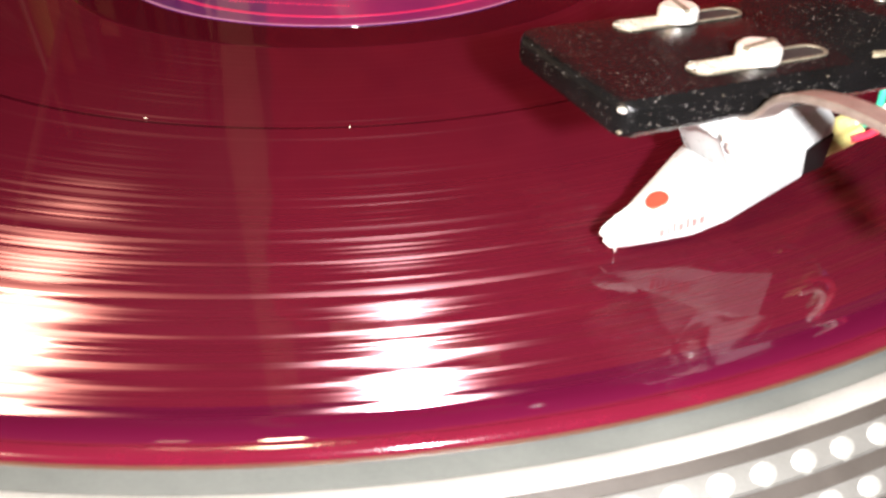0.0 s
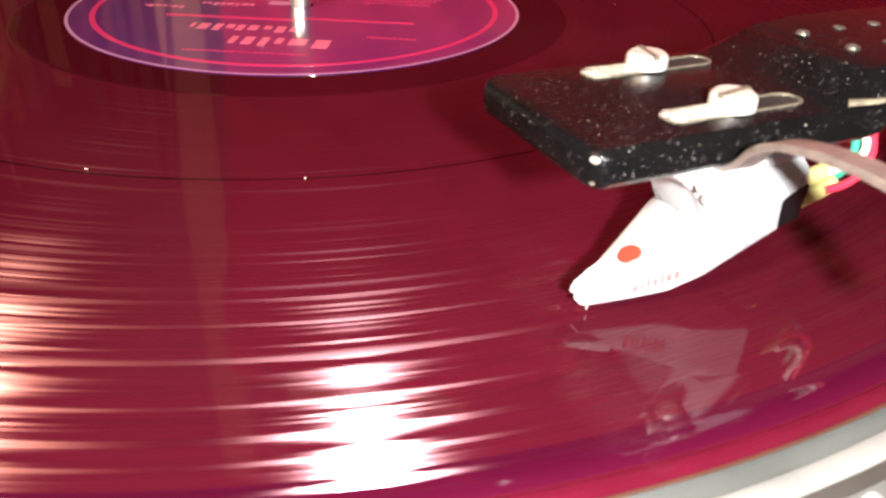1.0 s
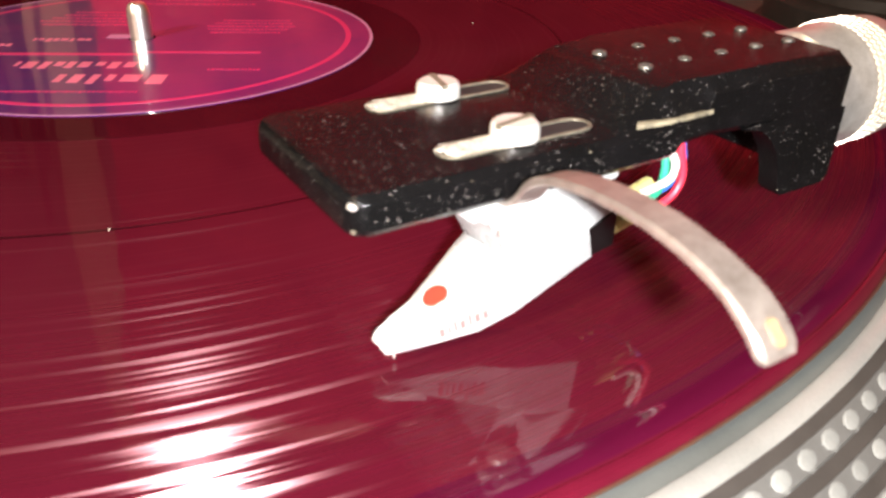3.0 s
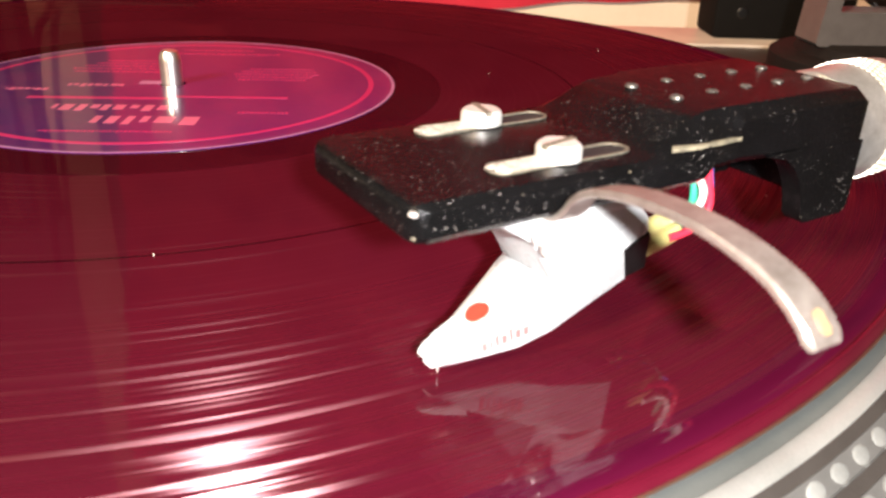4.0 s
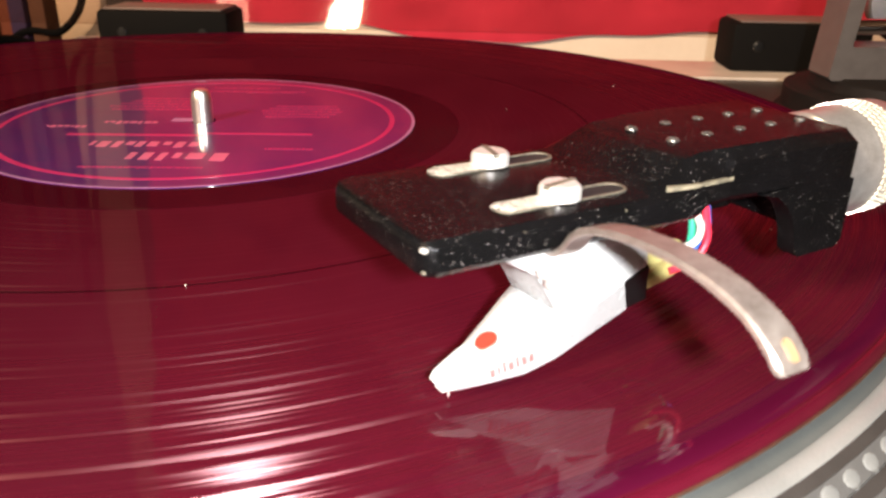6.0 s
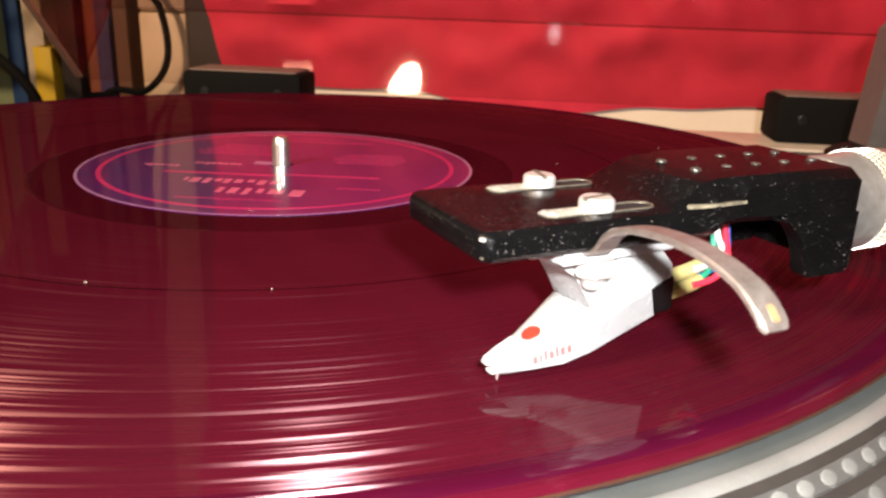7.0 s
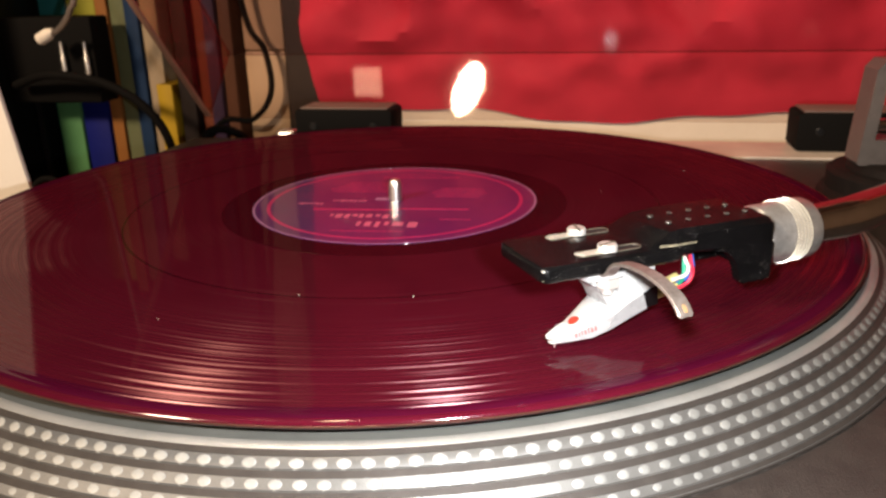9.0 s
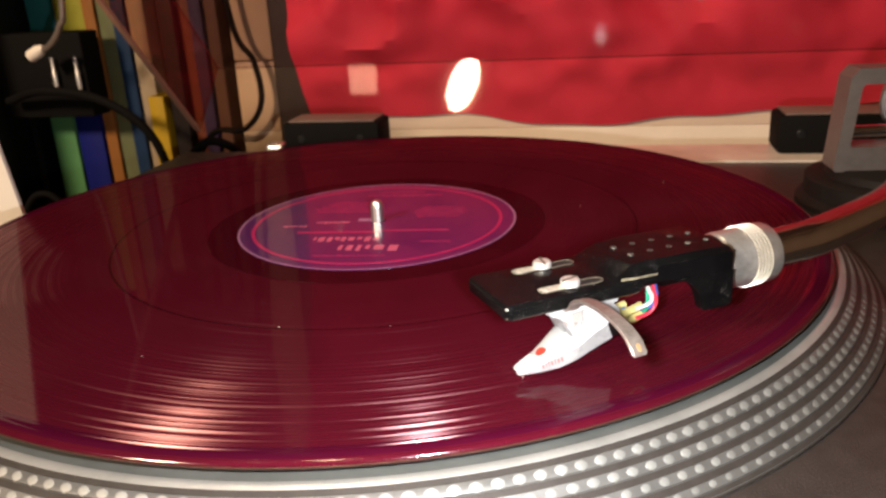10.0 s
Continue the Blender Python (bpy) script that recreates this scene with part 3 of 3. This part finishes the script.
def cartridge():
    c = thing("phono_cartridge", "silver-white phono cartridge with red dot, under the headshell", "cartridge", SHELL_AT @ pose(0.0164, 0.0008, 0, 0, 0, 4) @ pose(-0.0164, -0.0008, 0))
    V0 = -0.6

    def ring(u, zb, zs, zt, hw, ht, rake=0.0):
        pts = ((-hw * 0.66, zb), (hw * 0.66, zb), (hw * 0.72, zb + (zs - zb) * 0.05), (hw, zs), (ht, zt), (-ht, zt), (-hw, zs), (-hw * 0.72, zb + (zs - zb) * 0.05))
        return mm([(u - rake * (z - zb), V0 + y, z) for y, z in pts])

    def across(profile, v0, v1, bevel=0.35):
        bm = loft([[(u * MM, v * MM, z * MM) for u, z in profile] for v in (v0, v1)])
        bmesh.ops.bevel(bm, geom=bm.edges[:], offset=bevel * MM, segments=2, affect="EDGES", profile=0.5)
        return bm

    part("stylus_body", loft([ring(5.7, 1.0, 1.2, 1.4, 0.8, 0.4), ring(6.6, 1.02, 1.45, 1.65, 1.3, 0.75), ring(7.6, 1.06, 1.9, 2.2, 1.75, 1.0), ring(8.6, 1.1, 2.85, 3.5, 2.1, 1.2), ring(11.0, 1.2, 3.8, 4.7, 2.95, 1.75), ring(14.6, 1.4, 5.4, 6.6, 4.1, 2.5), ring(18.0, 2.55, 7.0, 8.5, 5.2, 3.2)]), WHITE, c, "tapered white stylus holder")
    part("generator", loft([ring(18.14, 2.6, 7.05, 8.55, 5.22, 3.25), ring(18.5, 2.75, 7.2, 8.75, 5.32, 3.35), ring(22.6, 4.1, 8.9, 10.9, 5.4, 3.8, 0.25), ring(28.0, 5.75, 10.4, 12.0, 5.4, 4.2, 0.55)]), WHITE, c)
    part("joint", loft([ring(17.95, 2.65, 6.95, 8.4, 5.08, 3.1), ring(18.2, 2.75, 7.05, 8.5, 5.08, 3.1)]), GREY, c, "fine grey joint")
    part("upper_tip", loft([[(u * MM, (V0 + y) * MM, z * MM) for y, z in ((-w, z0), (w, z0), (w * 0.8, z1), (-w * 0.8, z1))] for u, w, z0, z1 in ((4.8, 0.45, 2.45, 2.85), (5.4, 0.9, 2.3, 3.1), (7.2, 1.45, 2.45, 3.7), (9.6, 1.75, 3.0, 4.55))]), WHITE, c, "white pointed stylus guard")
    part("stylus", lathe(mm2([(0.0, 0.0), (0.12, 0.35), (0.25, 1.4), (0.0, 1.5)]), 10, closed=False), STEEL, c).location = (6.9 * MM, V0 * MM, -0.35 * MM)
    part("rear_block", loft([ring(27.9, 5.85, 10.3, 11.0, 5.3, 5.0, 0.52), ring(31.0, 6.2, 11.3, 11.6, 5.3, 5.0, 0.36)]), BLACK, c, "black plastic rear of the cartridge")
    # mounting flange, its narrow front web and the broad housing behind
    part("flange", box(10.2 * MM, 27.0 * MM, -7.5 * MM, 7.6 * MM, 15.85 * MM, 17.85 * MM, 0.4 * MM), WHITE, c)
    part("web", across([(17.6, 8.2), (15.3, 13.1), (11.0, 15.2), (11.0, 16.2), (20.6, 16.2), (20.6, 9.2)], V0 - 3.3, V0 + 3.9), WHITE, c, "white sloping mount")
    part("housing", across([(20.0, 9.6), (20.0, 16.1), (26.0, 16.2), (28.8, 13.3), (29.1, 11.45), (25.3, 10.4)], V0 - 5.35, V0 + 5.35, 0.5), WHITE, c, "white rounded housing")
    for v in (6.9, -5.3):
        nut = part("nut", lathe(mm2([(1.2, 13.5), (2.3, 13.5), (2.55, 13.8), (2.55, 15.8), (1.2, 15.8)]), 6), STEEL, c, "steel hex nut", smooth=False)
        nut.location = (16.4 * MM, v * MM, 0)
        pin = part("bolt_end", lathe(mm2([(0.0, 11.9), (1.0, 11.9), (1.35, 12.3), (1.35, 13.5), (0.0, 13.5)]), 14, closed=False), STEEL, c)
        pin.location = (16.4 * MM, v * MM, 0)
    # red dot on the sloping top and the red lettering on the side, as bars
    dot = part("red_dot", lathe(mm2([(0.0, 0.12), (1.15, 0.12), (1.28, 0.0)]), 24, closed=False), RED, c, "flat red dot")
    dot.matrix_local = pose(11.6 * MM, (V0 + 0.1) * MM, 5.03 * MM, 0, -28, 0)
    face = Matrix.Translation((13.2 * MM, (V0 - 3.24) * MM, 3.0 * MM)) @ pose(0, 0, 0, 90, 0, -11.0) @ pose(0, 0, 0, 17.5, 0, 0) @ pose(0, 0, 0, 0, 0, 16)
    x = -2.9
    for wide, tall, low in ((0.42, 1.15, 0), (0.2, 1.15, 0), (0.22, 1.7, 0), (0.42, 1.15, 0), (0.22, 1.7, 0), (0.42, 1.15, 0), (0.40, 1.15, 0)):
        bar = part("printed_bar", box(x * MM, (x + wide) * MM, low * MM, (low + tall) * MM, -0.1 * MM, 0.06 * MM), RED_TEXT, c, smooth=False)
        bar.matrix_local = face
        x += wide + 0.42
    # contact pins and sleeves
    for k, (v, z) in enumerate(((-3.8, 8.2), (-3.6, 10.4), (3.0, 7.0), (2.8, 8.6))):
        part("pin_sleeve", sweep(mm([(29.6, v, z), (33.2, v * 0.96, z + 0.3), (36.6, v * 0.88, z + 0.8)]), circle(0.95 * MM, 10), steps=4), YELLOW_TAPE, c, "dull yellow contact sleeve")
    return c


LEADS = (((37.0, -2.8, 11.4), (38.4, -3.2, 12.2), (38.6, -3.3, 13.8), (37.7, -3.2, 15.6), (36.8, -3.0, 19.4)),
         ((37.2, -3.3, 9.4), (38.9, -3.5, 10.5), (39.7, -3.5, 12.4), (39.0, -3.4, 15.2), (38.2, -3.2, 19.2)),
         ((37.4, 0.8, 8.8), (39.4, -1.8, 10.4), (40.3, -2.6, 13.2), (39.9, -2.7, 15.2), (39.2, -2.4, 19.2)),
         ((37.2, 1.0, 7.6), (38.4, -1.4, 9.6), (38.2, -2.4, 12.6), (38.6, -1.8, 16.2), (40.6, -2.0, 18.9)))


def wires():
    for k, (name, colour) in enumerate((("white", (0.72, 0.70, 0.62)), ("red", (0.70, 0.03, 0.06)), ("blue", (0.03, 0.12, 0.50)), ("green", (0.03, 0.34, 0.20)))):
        m = surface(name + "_wire_sleeve", colour, 0.4, relief=0.05)
        v, z = ((-3.0, 11.2), (-3.1, 9.0), (2.4, 9.2), (2.5, 7.6))[k]
        pts = [P(34.6, v, z), *(P(*p) for p in LEADS[k])]
        thing("lead_wire", name + " insulated cartridge lead wire", "wire", None, sweep(pts, circle(0.44 * MM, 12), up=(0.3, -0.9, 0.1), steps=6), m, group="cartridge lead wires")


PIVOT = Vector((0.2019, 0.0739, 0.0))


def tonearm():
    a = thing("tonearm", "chrome S-shaped tonearm on a dark gimbal base", "tonearm")
    # collar with a knurled band, along the headshell's line
    prof = [(0.0, 56.9), (6.2, 56.9), (6.4, 57.2), (6.4, 58.0), (6.7, 58.3), (6.9, 58.8), (6.9, 64.0), (7.1, 64.3), (7.2, 64.6), (7.2, 72.0), (6.9, 72.7), (5.8, 73.2), (0.0, 73.2)]
    collar = part("collar", lathe(mm2(prof), 64, closed=False), COLLAR, a, "silver locking collar")
    collar.matrix_local = SHELL_AT @ Matrix.Translation((0, 0, 17.2 * MM)) @ Matrix.Rotation(math.pi / 2, 4, "Y")
    knurl = bmesh.new()
    for i in range(58):
        for j in range(5):
            b = 2 * math.pi * (i + 0.5 * (j % 2)) / 58
            made = bmesh.ops.create_cube(knurl, size=0.52 * MM)["verts"]
            m = Matrix.Rotation(b, 4, "Z") @ Matrix.Translation((7.15 * MM, 0, (65.2 + 0.95 * j) * MM)) @ Matrix.Rotation(math.pi / 4, 4, "X")
            bmesh.ops.transform(knurl, matrix=m, verts=made)
    k = part("knurl", knurl, KNURL, collar, "fine knurled grip", smooth=False)
    k["kind"] = "stuff"
    gasket = part("gasket", lathe(mm2([(6.2, 56.3), (6.6, 56.3), (6.6, 57.4), (6.2, 57.4)]), 40), BLACK, a)
    gasket.matrix_local = SHELL_AT @ Matrix.Translation((0, 0, 17.2 * MM)) @ Matrix.Rotation(math.pi / 2, 4, "Y")
    path = [P(69, 0, 17.2), P(80, 0, 17.5), P(92, 1.0, 18.0), (0.1555, -0.0390, 0.0187), (0.1690, -0.0150, 0.0192), (0.1790, 0.0120, 0.0196), (0.1880, 0.0400, 0.0200), PIVOT + Vector((-0.0035, -0.012, 0.0205))]
    part("tube", sweep(path, circle(0.0048, 24), steps=10), ARM, a, "curved chrome arm tube")
    tail = PIVOT + Vector((0.020, 0.060, 0.0205))
    part("rear_tube", sweep([PIVOT + Vector((-0.003, -0.010, 0.0205)), PIVOT + Vector((0.006, 0.018, 0.0205)), tail], circle(0.0062, 20), steps=4), CHROME, a)
    weight = part("counterweight", lathe(mm2([(6.0, 0), (14.5, 0), (15.5, 1), (15.5, 24), (14.5, 25), (6.0, 25)]), 48), GREYMETAL, a)
    weight.matrix_local = look(PIVOT + Vector((0.012, 0.036, 0.0205)), PIVOT - Vector((0, 0, -0.0205)))
    # gimbal: an upright frame round the pivot
    frame_m = Matrix.Translation((0.1905, 0.0740, 0.0210)) @ pose(0, 0, 0, 90, 0, 4)
    outer = [(x * MM, y * MM) for x, y in ((-20, -20), (20, -20), (21, -19), (21, 17), (18, 20.5), (-15, 20.5), (-18, 17), (-21, -19))]
    inner = [(x * MM, y * MM) for x, y in ((-15, -10), (15, -10), (15.5, -9.5), (15.5, 13), (14, 14.5), (-12.5, 14.5), (-13.5, 13.2), (-15.5, -9.5))]
    gim = part("gimbal_frame", ring_slab(outer, inner, -7 * MM, 7 * MM), GREYMETAL, a, "grey angular gimbal frame")
    gim.matrix_local = frame_m
    part("pivot_housing", lathe(mm2([(0, 9.0), (7.5, 9.0), (8.5, 10.0), (8.5, 30.0), (7.5, 31.5), (0, 31.5)]), 40, closed=False), GREYMETAL, a).location = PIVOT
    part("pivot_bolt", sweep([(0.176, 0.070, 0.0165), (0.185, 0.0715, 0.0165), (0.194, 0.073, 0.0165)], circle(0.0024, 14), steps=3), CHROME, a, "chrome pivot bolt")
    part("base", lathe(mm2([(0, -14.4), (40, -14.4), (40, -12.4), (38.5, -10.5), (37.0, -10.0), (37.0, -3.5), (35.5, -2.5), (30, -2.2), (29, 0.5), (27, 1.6), (0, 1.6)]), 72, closed=False), ARM_BASE, a, "round dark height-adjust base").location = PIVOT + Vector((-0.002, 0.002, 0))
    part("arm_rest", loft([[(0.2350 + x, 0.0150 + y, z) for x, y in ((-0.004, -0.006), (0.004, -0.006), (0.004, 0.006), (-0.004, 0.006))] for z in (-0.0144, 0.0140)]), BLACK, a)
    return a


# ---- lid ----
def dust_cover():
    lid = thing("dust_cover", "open smoked clear acrylic dust cover", "dust cover")
    ang = radians(46)
    hinge = Vector((0, 0.1885, -0.004))
    along, back = Vector((0, -math.cos(ang), math.sin(ang))), Vector((0, math.sin(ang), math.cos(ang)))
    x0, x1, depth, reach, thick = -0.167, 0.281, 0.052, 0.34, 0.003

    def slab3(xa, xb, a0, a1, b0, b1):
        bm = bmesh.new()
        vs = [bm.verts.new(Vector((x, 0, 0)) + hinge + along * a + back * b) for x in (xa, xb) for a in (a0, a1) for b in (b0, b1)]
        for q in ((0, 1, 3, 2), (4, 6, 7, 5), (0, 4, 5, 1), (2, 3, 7, 6), (0, 2, 6, 4), (1, 5, 7, 3)):
            bm.faces.new([vs[i] for i in q])
        bmesh.ops.bevel(bm, geom=bm.edges[:], offset=0.0006, segments=2, affect="EDGES")
        return bm

    part("main_panel", slab3(x0, x1, 0, reach, depth - thick, depth), HAZED_TOP, lid)
    part("back_panel", slab3(x0, x1, 0, thick, 0.0, depth - thick - 0.0002), SMOKED, lid)
    for x in (x0, x1 - thick):
        part("side_panel", slab3(x, x + thick, thick + 0.0002, reach, 0.0, depth - thick - 0.0002), SMOKED_SIDE, lid)
        part("side_rim", slab3(x - 0.0004, x + thick + 0.0004, thick + 0.001, reach, -0.0022, -0.0002), EDGE, lid, "brownish polished acrylic edge")
    for ob in lid.children:
        if ob.data.materials[0] in (SMOKED, HAZED_TOP, SMOKED_SIDE):
            ob.visible_shadow = False
    return lid


# ---- behind the turntable ----
def rise(n):
    return 1 - math.sqrt(n * n + 0.006)


def cloth():
    bm = bmesh.new()
    nx, nz = 120, 60
    grid = []
    for i in range(nx + 1):
        col = []
        for j in range(nz + 1):
            s, t = i / nx, j / nz
            left = -0.142 - 0.030 * t
            x = left + (0.50 - left) * s
            low = -0.0130 - 0.011 * math.exp(-((x - 0.075) / 0.085) ** 2) - 0.0016 * math.sin(38 * x + 0.4) - 0.0008 * math.sin(95 * x) - 0.004 * math.exp(-((x + 0.075) / 0.03) ** 2)
            z = low + (0.36 - low) * t
            fold = 0.015 * noise.noise(Vector((x * 13, z * 9, 1.3))) + 0.009 * noise.noise(Vector((x * 30 + z * 22, z * 18, 4.1))) + 0.0045 * noise.noise(Vector((x * 62 + z * 40, z * 55, 7)))
            ridge = -0.007 * rise(noise.noise(Vector((x * 9 + z * 5, z * 14 - x * 4, 2.2)))) ** 3 - 0.005 * rise(noise.noise(Vector((x * 16 - z * 9, z * 22 + x * 8, 6.6)))) ** 3
            wrinkle = 0.0048 * noise.noise(Vector((x * 30 + z * 26, z * 44 - x * 12, 3.7))) - 0.0085 * rise(noise.noise(Vector((x * 17 + z * 12, z * 26 - x * 9, 8.3)))) ** 4
            sag = 0.006 * math.sin(16 * x + 26 * z + 5 * noise.noise(Vector((x * 6, z * 6, 9))))
            col.append((x, 0.3005 - 0.0135 * min(1, t * 7) + 0.013 * math.tanh((1.2 * (fold + sag) + 1.3 * ridge + 0.006) / 0.013) * min(1, t * 4) + wrinkle * min(1, t * 8), z))
        grid.append(col)
    front = [[bm.verts.new(p) for p in c] for c in grid]
    rear = [[bm.verts.new((p[0], p[1] + 0.0016, p[2])) for p in c] for c in grid]
    for i in range(nx):
        for j in range(nz):
            bm.faces.new((front[i][j], front[i + 1][j], front[i + 1][j + 1], front[i][j + 1]))
            bm.faces.new((rear[i][j], rear[i][j + 1], rear[i + 1][j + 1], rear[i + 1][j]))
    for i in range(nx):
        bm.faces.new((front[i][0], rear[i][0], rear[i + 1][0], front[i + 1][0]))
        bm.faces.new((front[i][nz], front[i + 1][nz], rear[i + 1][nz], rear[i][nz]))
    for j in range(nz):
        bm.faces.new((front[0][j], front[0][j + 1], rear[0][j + 1], rear[0][j]))
        bm.faces.new((front[nx][j], rear[nx][j], rear[nx][j + 1], front[nx][j + 1]))
    thing("red_cloth", "creased bright red cloth hanging behind the lid", "cloth", None, bm, CLOTH)


def background():
    thing("cream_board", "cream painted board behind the red cloth", "board", None, box(-0.135, 0.52, 0.304, 0.318, -0.120, 0.40, 0.002), CREAM)
    post = thing("wooden_post", "pale wooden upright post of stacked blocks", "post")
    for z0, z1 in ((-0.120, 0.0262), (0.0268, 0.50)):
        part("block", box(-0.200, -0.168, 0.303, 0.345, z0, z1, 0.002), WOOD, post)
    thing("dark_post", "dark brown wooden upright post", "post", None, box(-0.167, -0.136, 0.300, 0.320, -0.120, 0.50, 0.002), DARKWOOD)
    thing("back_board", "dark wooden back of the shelf", "board", None, box(-0.80, -0.166, 0.56, 0.575, -0.120, 0.50, 0.002), DARKWOOD)
    # books, spine to the front
    rng = random.Random(5)
    spines = (((0.13, 0.36, 0.14), 0.0205, -0.3765, 0.105), ((0.010, 0.016, 0.20), 0.0225, -0.3550, 0.11), ((0.42, 0.17, 0.045), 0.010, -0.330, 0.30), ((0.20, 0.22, 0.11), 0.013, -0.319, 0.29),
              ((0.02, 0.05, 0.12), 0.011, -0.305, 0.30), ((0.52, 0.40, 0.26), 0.014, -0.293, 0.27), ((0.60, 0.38, 0.02), 0.013, -0.279, 0.121), ((0.03, 0.022, 0.02), 0.013, -0.264, 0.30),
              ((0.22, 0.06, 0.03), 0.010, -0.250, 0.30), ((0.06, 0.035, 0.08), 0.010, -0.239, 0.29), ((0.16, 0.07, 0.04), 0.010, -0.228, 0.30))
    for colour, wide, x, tall in spines:
        m = surface("book_cloth", tuple(c * 0.62 for c in colour), 0.5, other=tuple(c * 0.42 for c in colour), fine=900, coarse=40, relief=0.15, spec=0.12)
        b = thing("book", "upright book with a plain coloured spine on the table", "book", None, group="books on the table")
        b.location = (x, 0.312 + rng.uniform(-0.004, 0.012), -0.120)
        part("spine", box(0, wide, 0, 0.003, 0, tall, 0.0008), m, b)
        part("cover", box(0, 0.0018, 0.003, 0.17, 0, tall), m, b)
        part("cover", box(wide - 0.0018, wide, 0.003, 0.17, 0, tall), m, b)
        part("pages", box(0.0019, wide - 0.0019, 0.004, 0.166, 0.003, tall - 0.003), PAPER, b)
    for colour, wide, x in (((0.03, 0.20, 0.22), 0.024, -0.398), ((0.46, 0.44, 0.05), 0.026, -0.372)):
        m = surface("book_cloth", tuple(c * 0.62 for c in colour), 0.5, other=tuple(c * 0.42 for c in colour), fine=900, coarse=40, relief=0.15, spec=0.12)
        b = thing("book", "bright coloured book standing behind the black unit", "book", None, group="books on the table")
        b.location = (x, 0.345, -0.120)
        part("spine", box(0, wide, 0, 0.003, 0, 0.30, 0.0008), m, b)
        part("pages", box(0.0019, wide - 0.0019, 0.004, 0.12, 0.003, 0.297), PAPER, b)
    # black unit with two plugs, and the dark loudspeaker beside it
    unit = thing("connector_box", "small black connector box with two metal plugs", "connector box")
    part("case", box(-0.390, -0.312, 0.285, 0.309, -0.010, 0.054, 0.002), RUBBER, unit)
    part("bracket", box(-0.3895, -0.3845, 0.309, 0.311, -0.120, 0.052), BLACK, unit)
    for x in (-0.3365, -0.3170):
        plug = part("plug", lathe(mm2([(0, 0), (1.4, 0), (1.6, 1), (1.6, 13), (1.0, 14), (1.0, 24), (0, 24)]), 16, closed=False), STEEL, unit, "thin metal plug")
        plug.matrix_local = pose(x, 0.2815, 0.012, 0, 0, 0)
    sp = thing("loudspeaker", "black loudspeaker cabinet beside the books", "loudspeaker")
    part("cabinet", box(-0.62, -0.402, 0.20, 0.42, -0.120, 0.34, 0.004), BLACK, sp)
    part("cone", lathe(mm2([(70, 0), (72, 3), (60, 4), (25, -10), (0, -6)]), 40, closed=False), RUBBER, sp).matrix_local = pose(-0.51, 0.199, 0.06, 90, 0, 0)
    # cables
    for pts, r, lab in (([(-0.376, 0.275, 0.005), (-0.336, 0.262, 0.014), (-0.293, 0.262, 0.008), (-0.262, 0.265, -0.012), (-0.248, 0.268, -0.045), (-0.244, 0.270, -0.118)], 0.0032, "black cable drooping in front of the books"),
                        ([(-0.330, 0.262, 0.042), (-0.318, 0.260, 0.048), (-0.307, 0.258, 0.060), (-0.301, 0.258, 0.080), (-0.294, 0.262, 0.20)], 0.0022, "grey cable curving upwards"),
                        ([(-0.205, 0.292, 0.20), (-0.192, 0.290, 0.060), (-0.178, 0.290, 0.028), (-0.176, 0.290, -0.002), (-0.192, 0.290, -0.022), (-0.222, 0.285, -0.030), (-0.262, 0.282, -0.118)], 0.0022, "thin black cable looping before the wooden post"),
                        ([(-0.385, 0.255, -0.118), (-0.360, 0.250, -0.072), (-0.345, 0.252, -0.062), (-0.330, 0.255, -0.074), (-0.300, 0.262, -0.118)], 0.0024, "thin black cable on the table"),
                        ([(-0.230, 0.225, -0.118), (-0.205, 0.228, -0.030), (-0.180, 0.235, -0.022), (-0.165, 0.236, -0.050), (-0.155, 0.236, -0.118)], 0.0030, "black cable behind the plinth")):
        thing("cable", lab, "cable", None, sweep(pts, circle(r, 10), up=(0.2, 1, 0.1), steps=8), RUBBER if "grey" not in lab else LIFT)
    plug = thing("cable_plug", "white plug on the end of a grey cable", "plug", None, lathe(mm2([(0, 0), (4, 0), (4.5, 1), (4.5, 9), (2.5, 14), (0, 14)]), 20, closed=False), PAPER)
    plug.matrix_world = pose(-0.339, 0.262, 0.039, 0, 65, 0)
    # white card leaning beside the platter
    card = box(-0.0012, 0.0012, -0.125, 0.0, 0.0, 0.26, 0.0004)
    thing("record_sleeve", "white card record sleeve standing beside the turntable", "record sleeve", pose(-0.1800, 0.050, -0.120, 8, 0, -86), card, PAPER)


def lint():
    rng = random.Random(11)
    # the first speck stands for the torch's lid glint mirrored in the vinyl
    for x, y, l, h in ((0.104, 0.054, 1.6, 0.5), (0.027, -0.088, 0.9, 0.3), (-0.002, -0.091, 0.9, 0.3), (0.072, 0.020, 0.5, 0.3), (-0.030, -0.110, 0.6, 0.2), (0.113, -0.060, 0.8, 0.25)):
        l, h = l * 0.6, h * 0.5
        bm = sweep(mm([(-l / 2, 0, 0.16), (-l / 6, 0.1 * l, 0.18 + h), (l / 5, -0.08 * l, 0.16 + h / 2), (l / 2, 0.05 * l, 0.15)]), circle(0.05 * MM, 6), steps=3)
        thing("lint", "tiny pale speck on the record, for lint and one mirrored glint", "lint", pose(x, y, 0, 0, 0, rng.uniform(0, 180)), bm, PAPER, group="lint on the record")


room()
turntable()
slipmat()
record()
lint()
headshell()
cartridge()
wires()
tonearm()
dust_cover()
HERE = set(scene.objects)
cloth()
background()
# the group behind the turntable stands a little to one side
for ob in set(scene.objects) - HERE:
    if ob.parent is None:
        ob.location.x += 0.0075
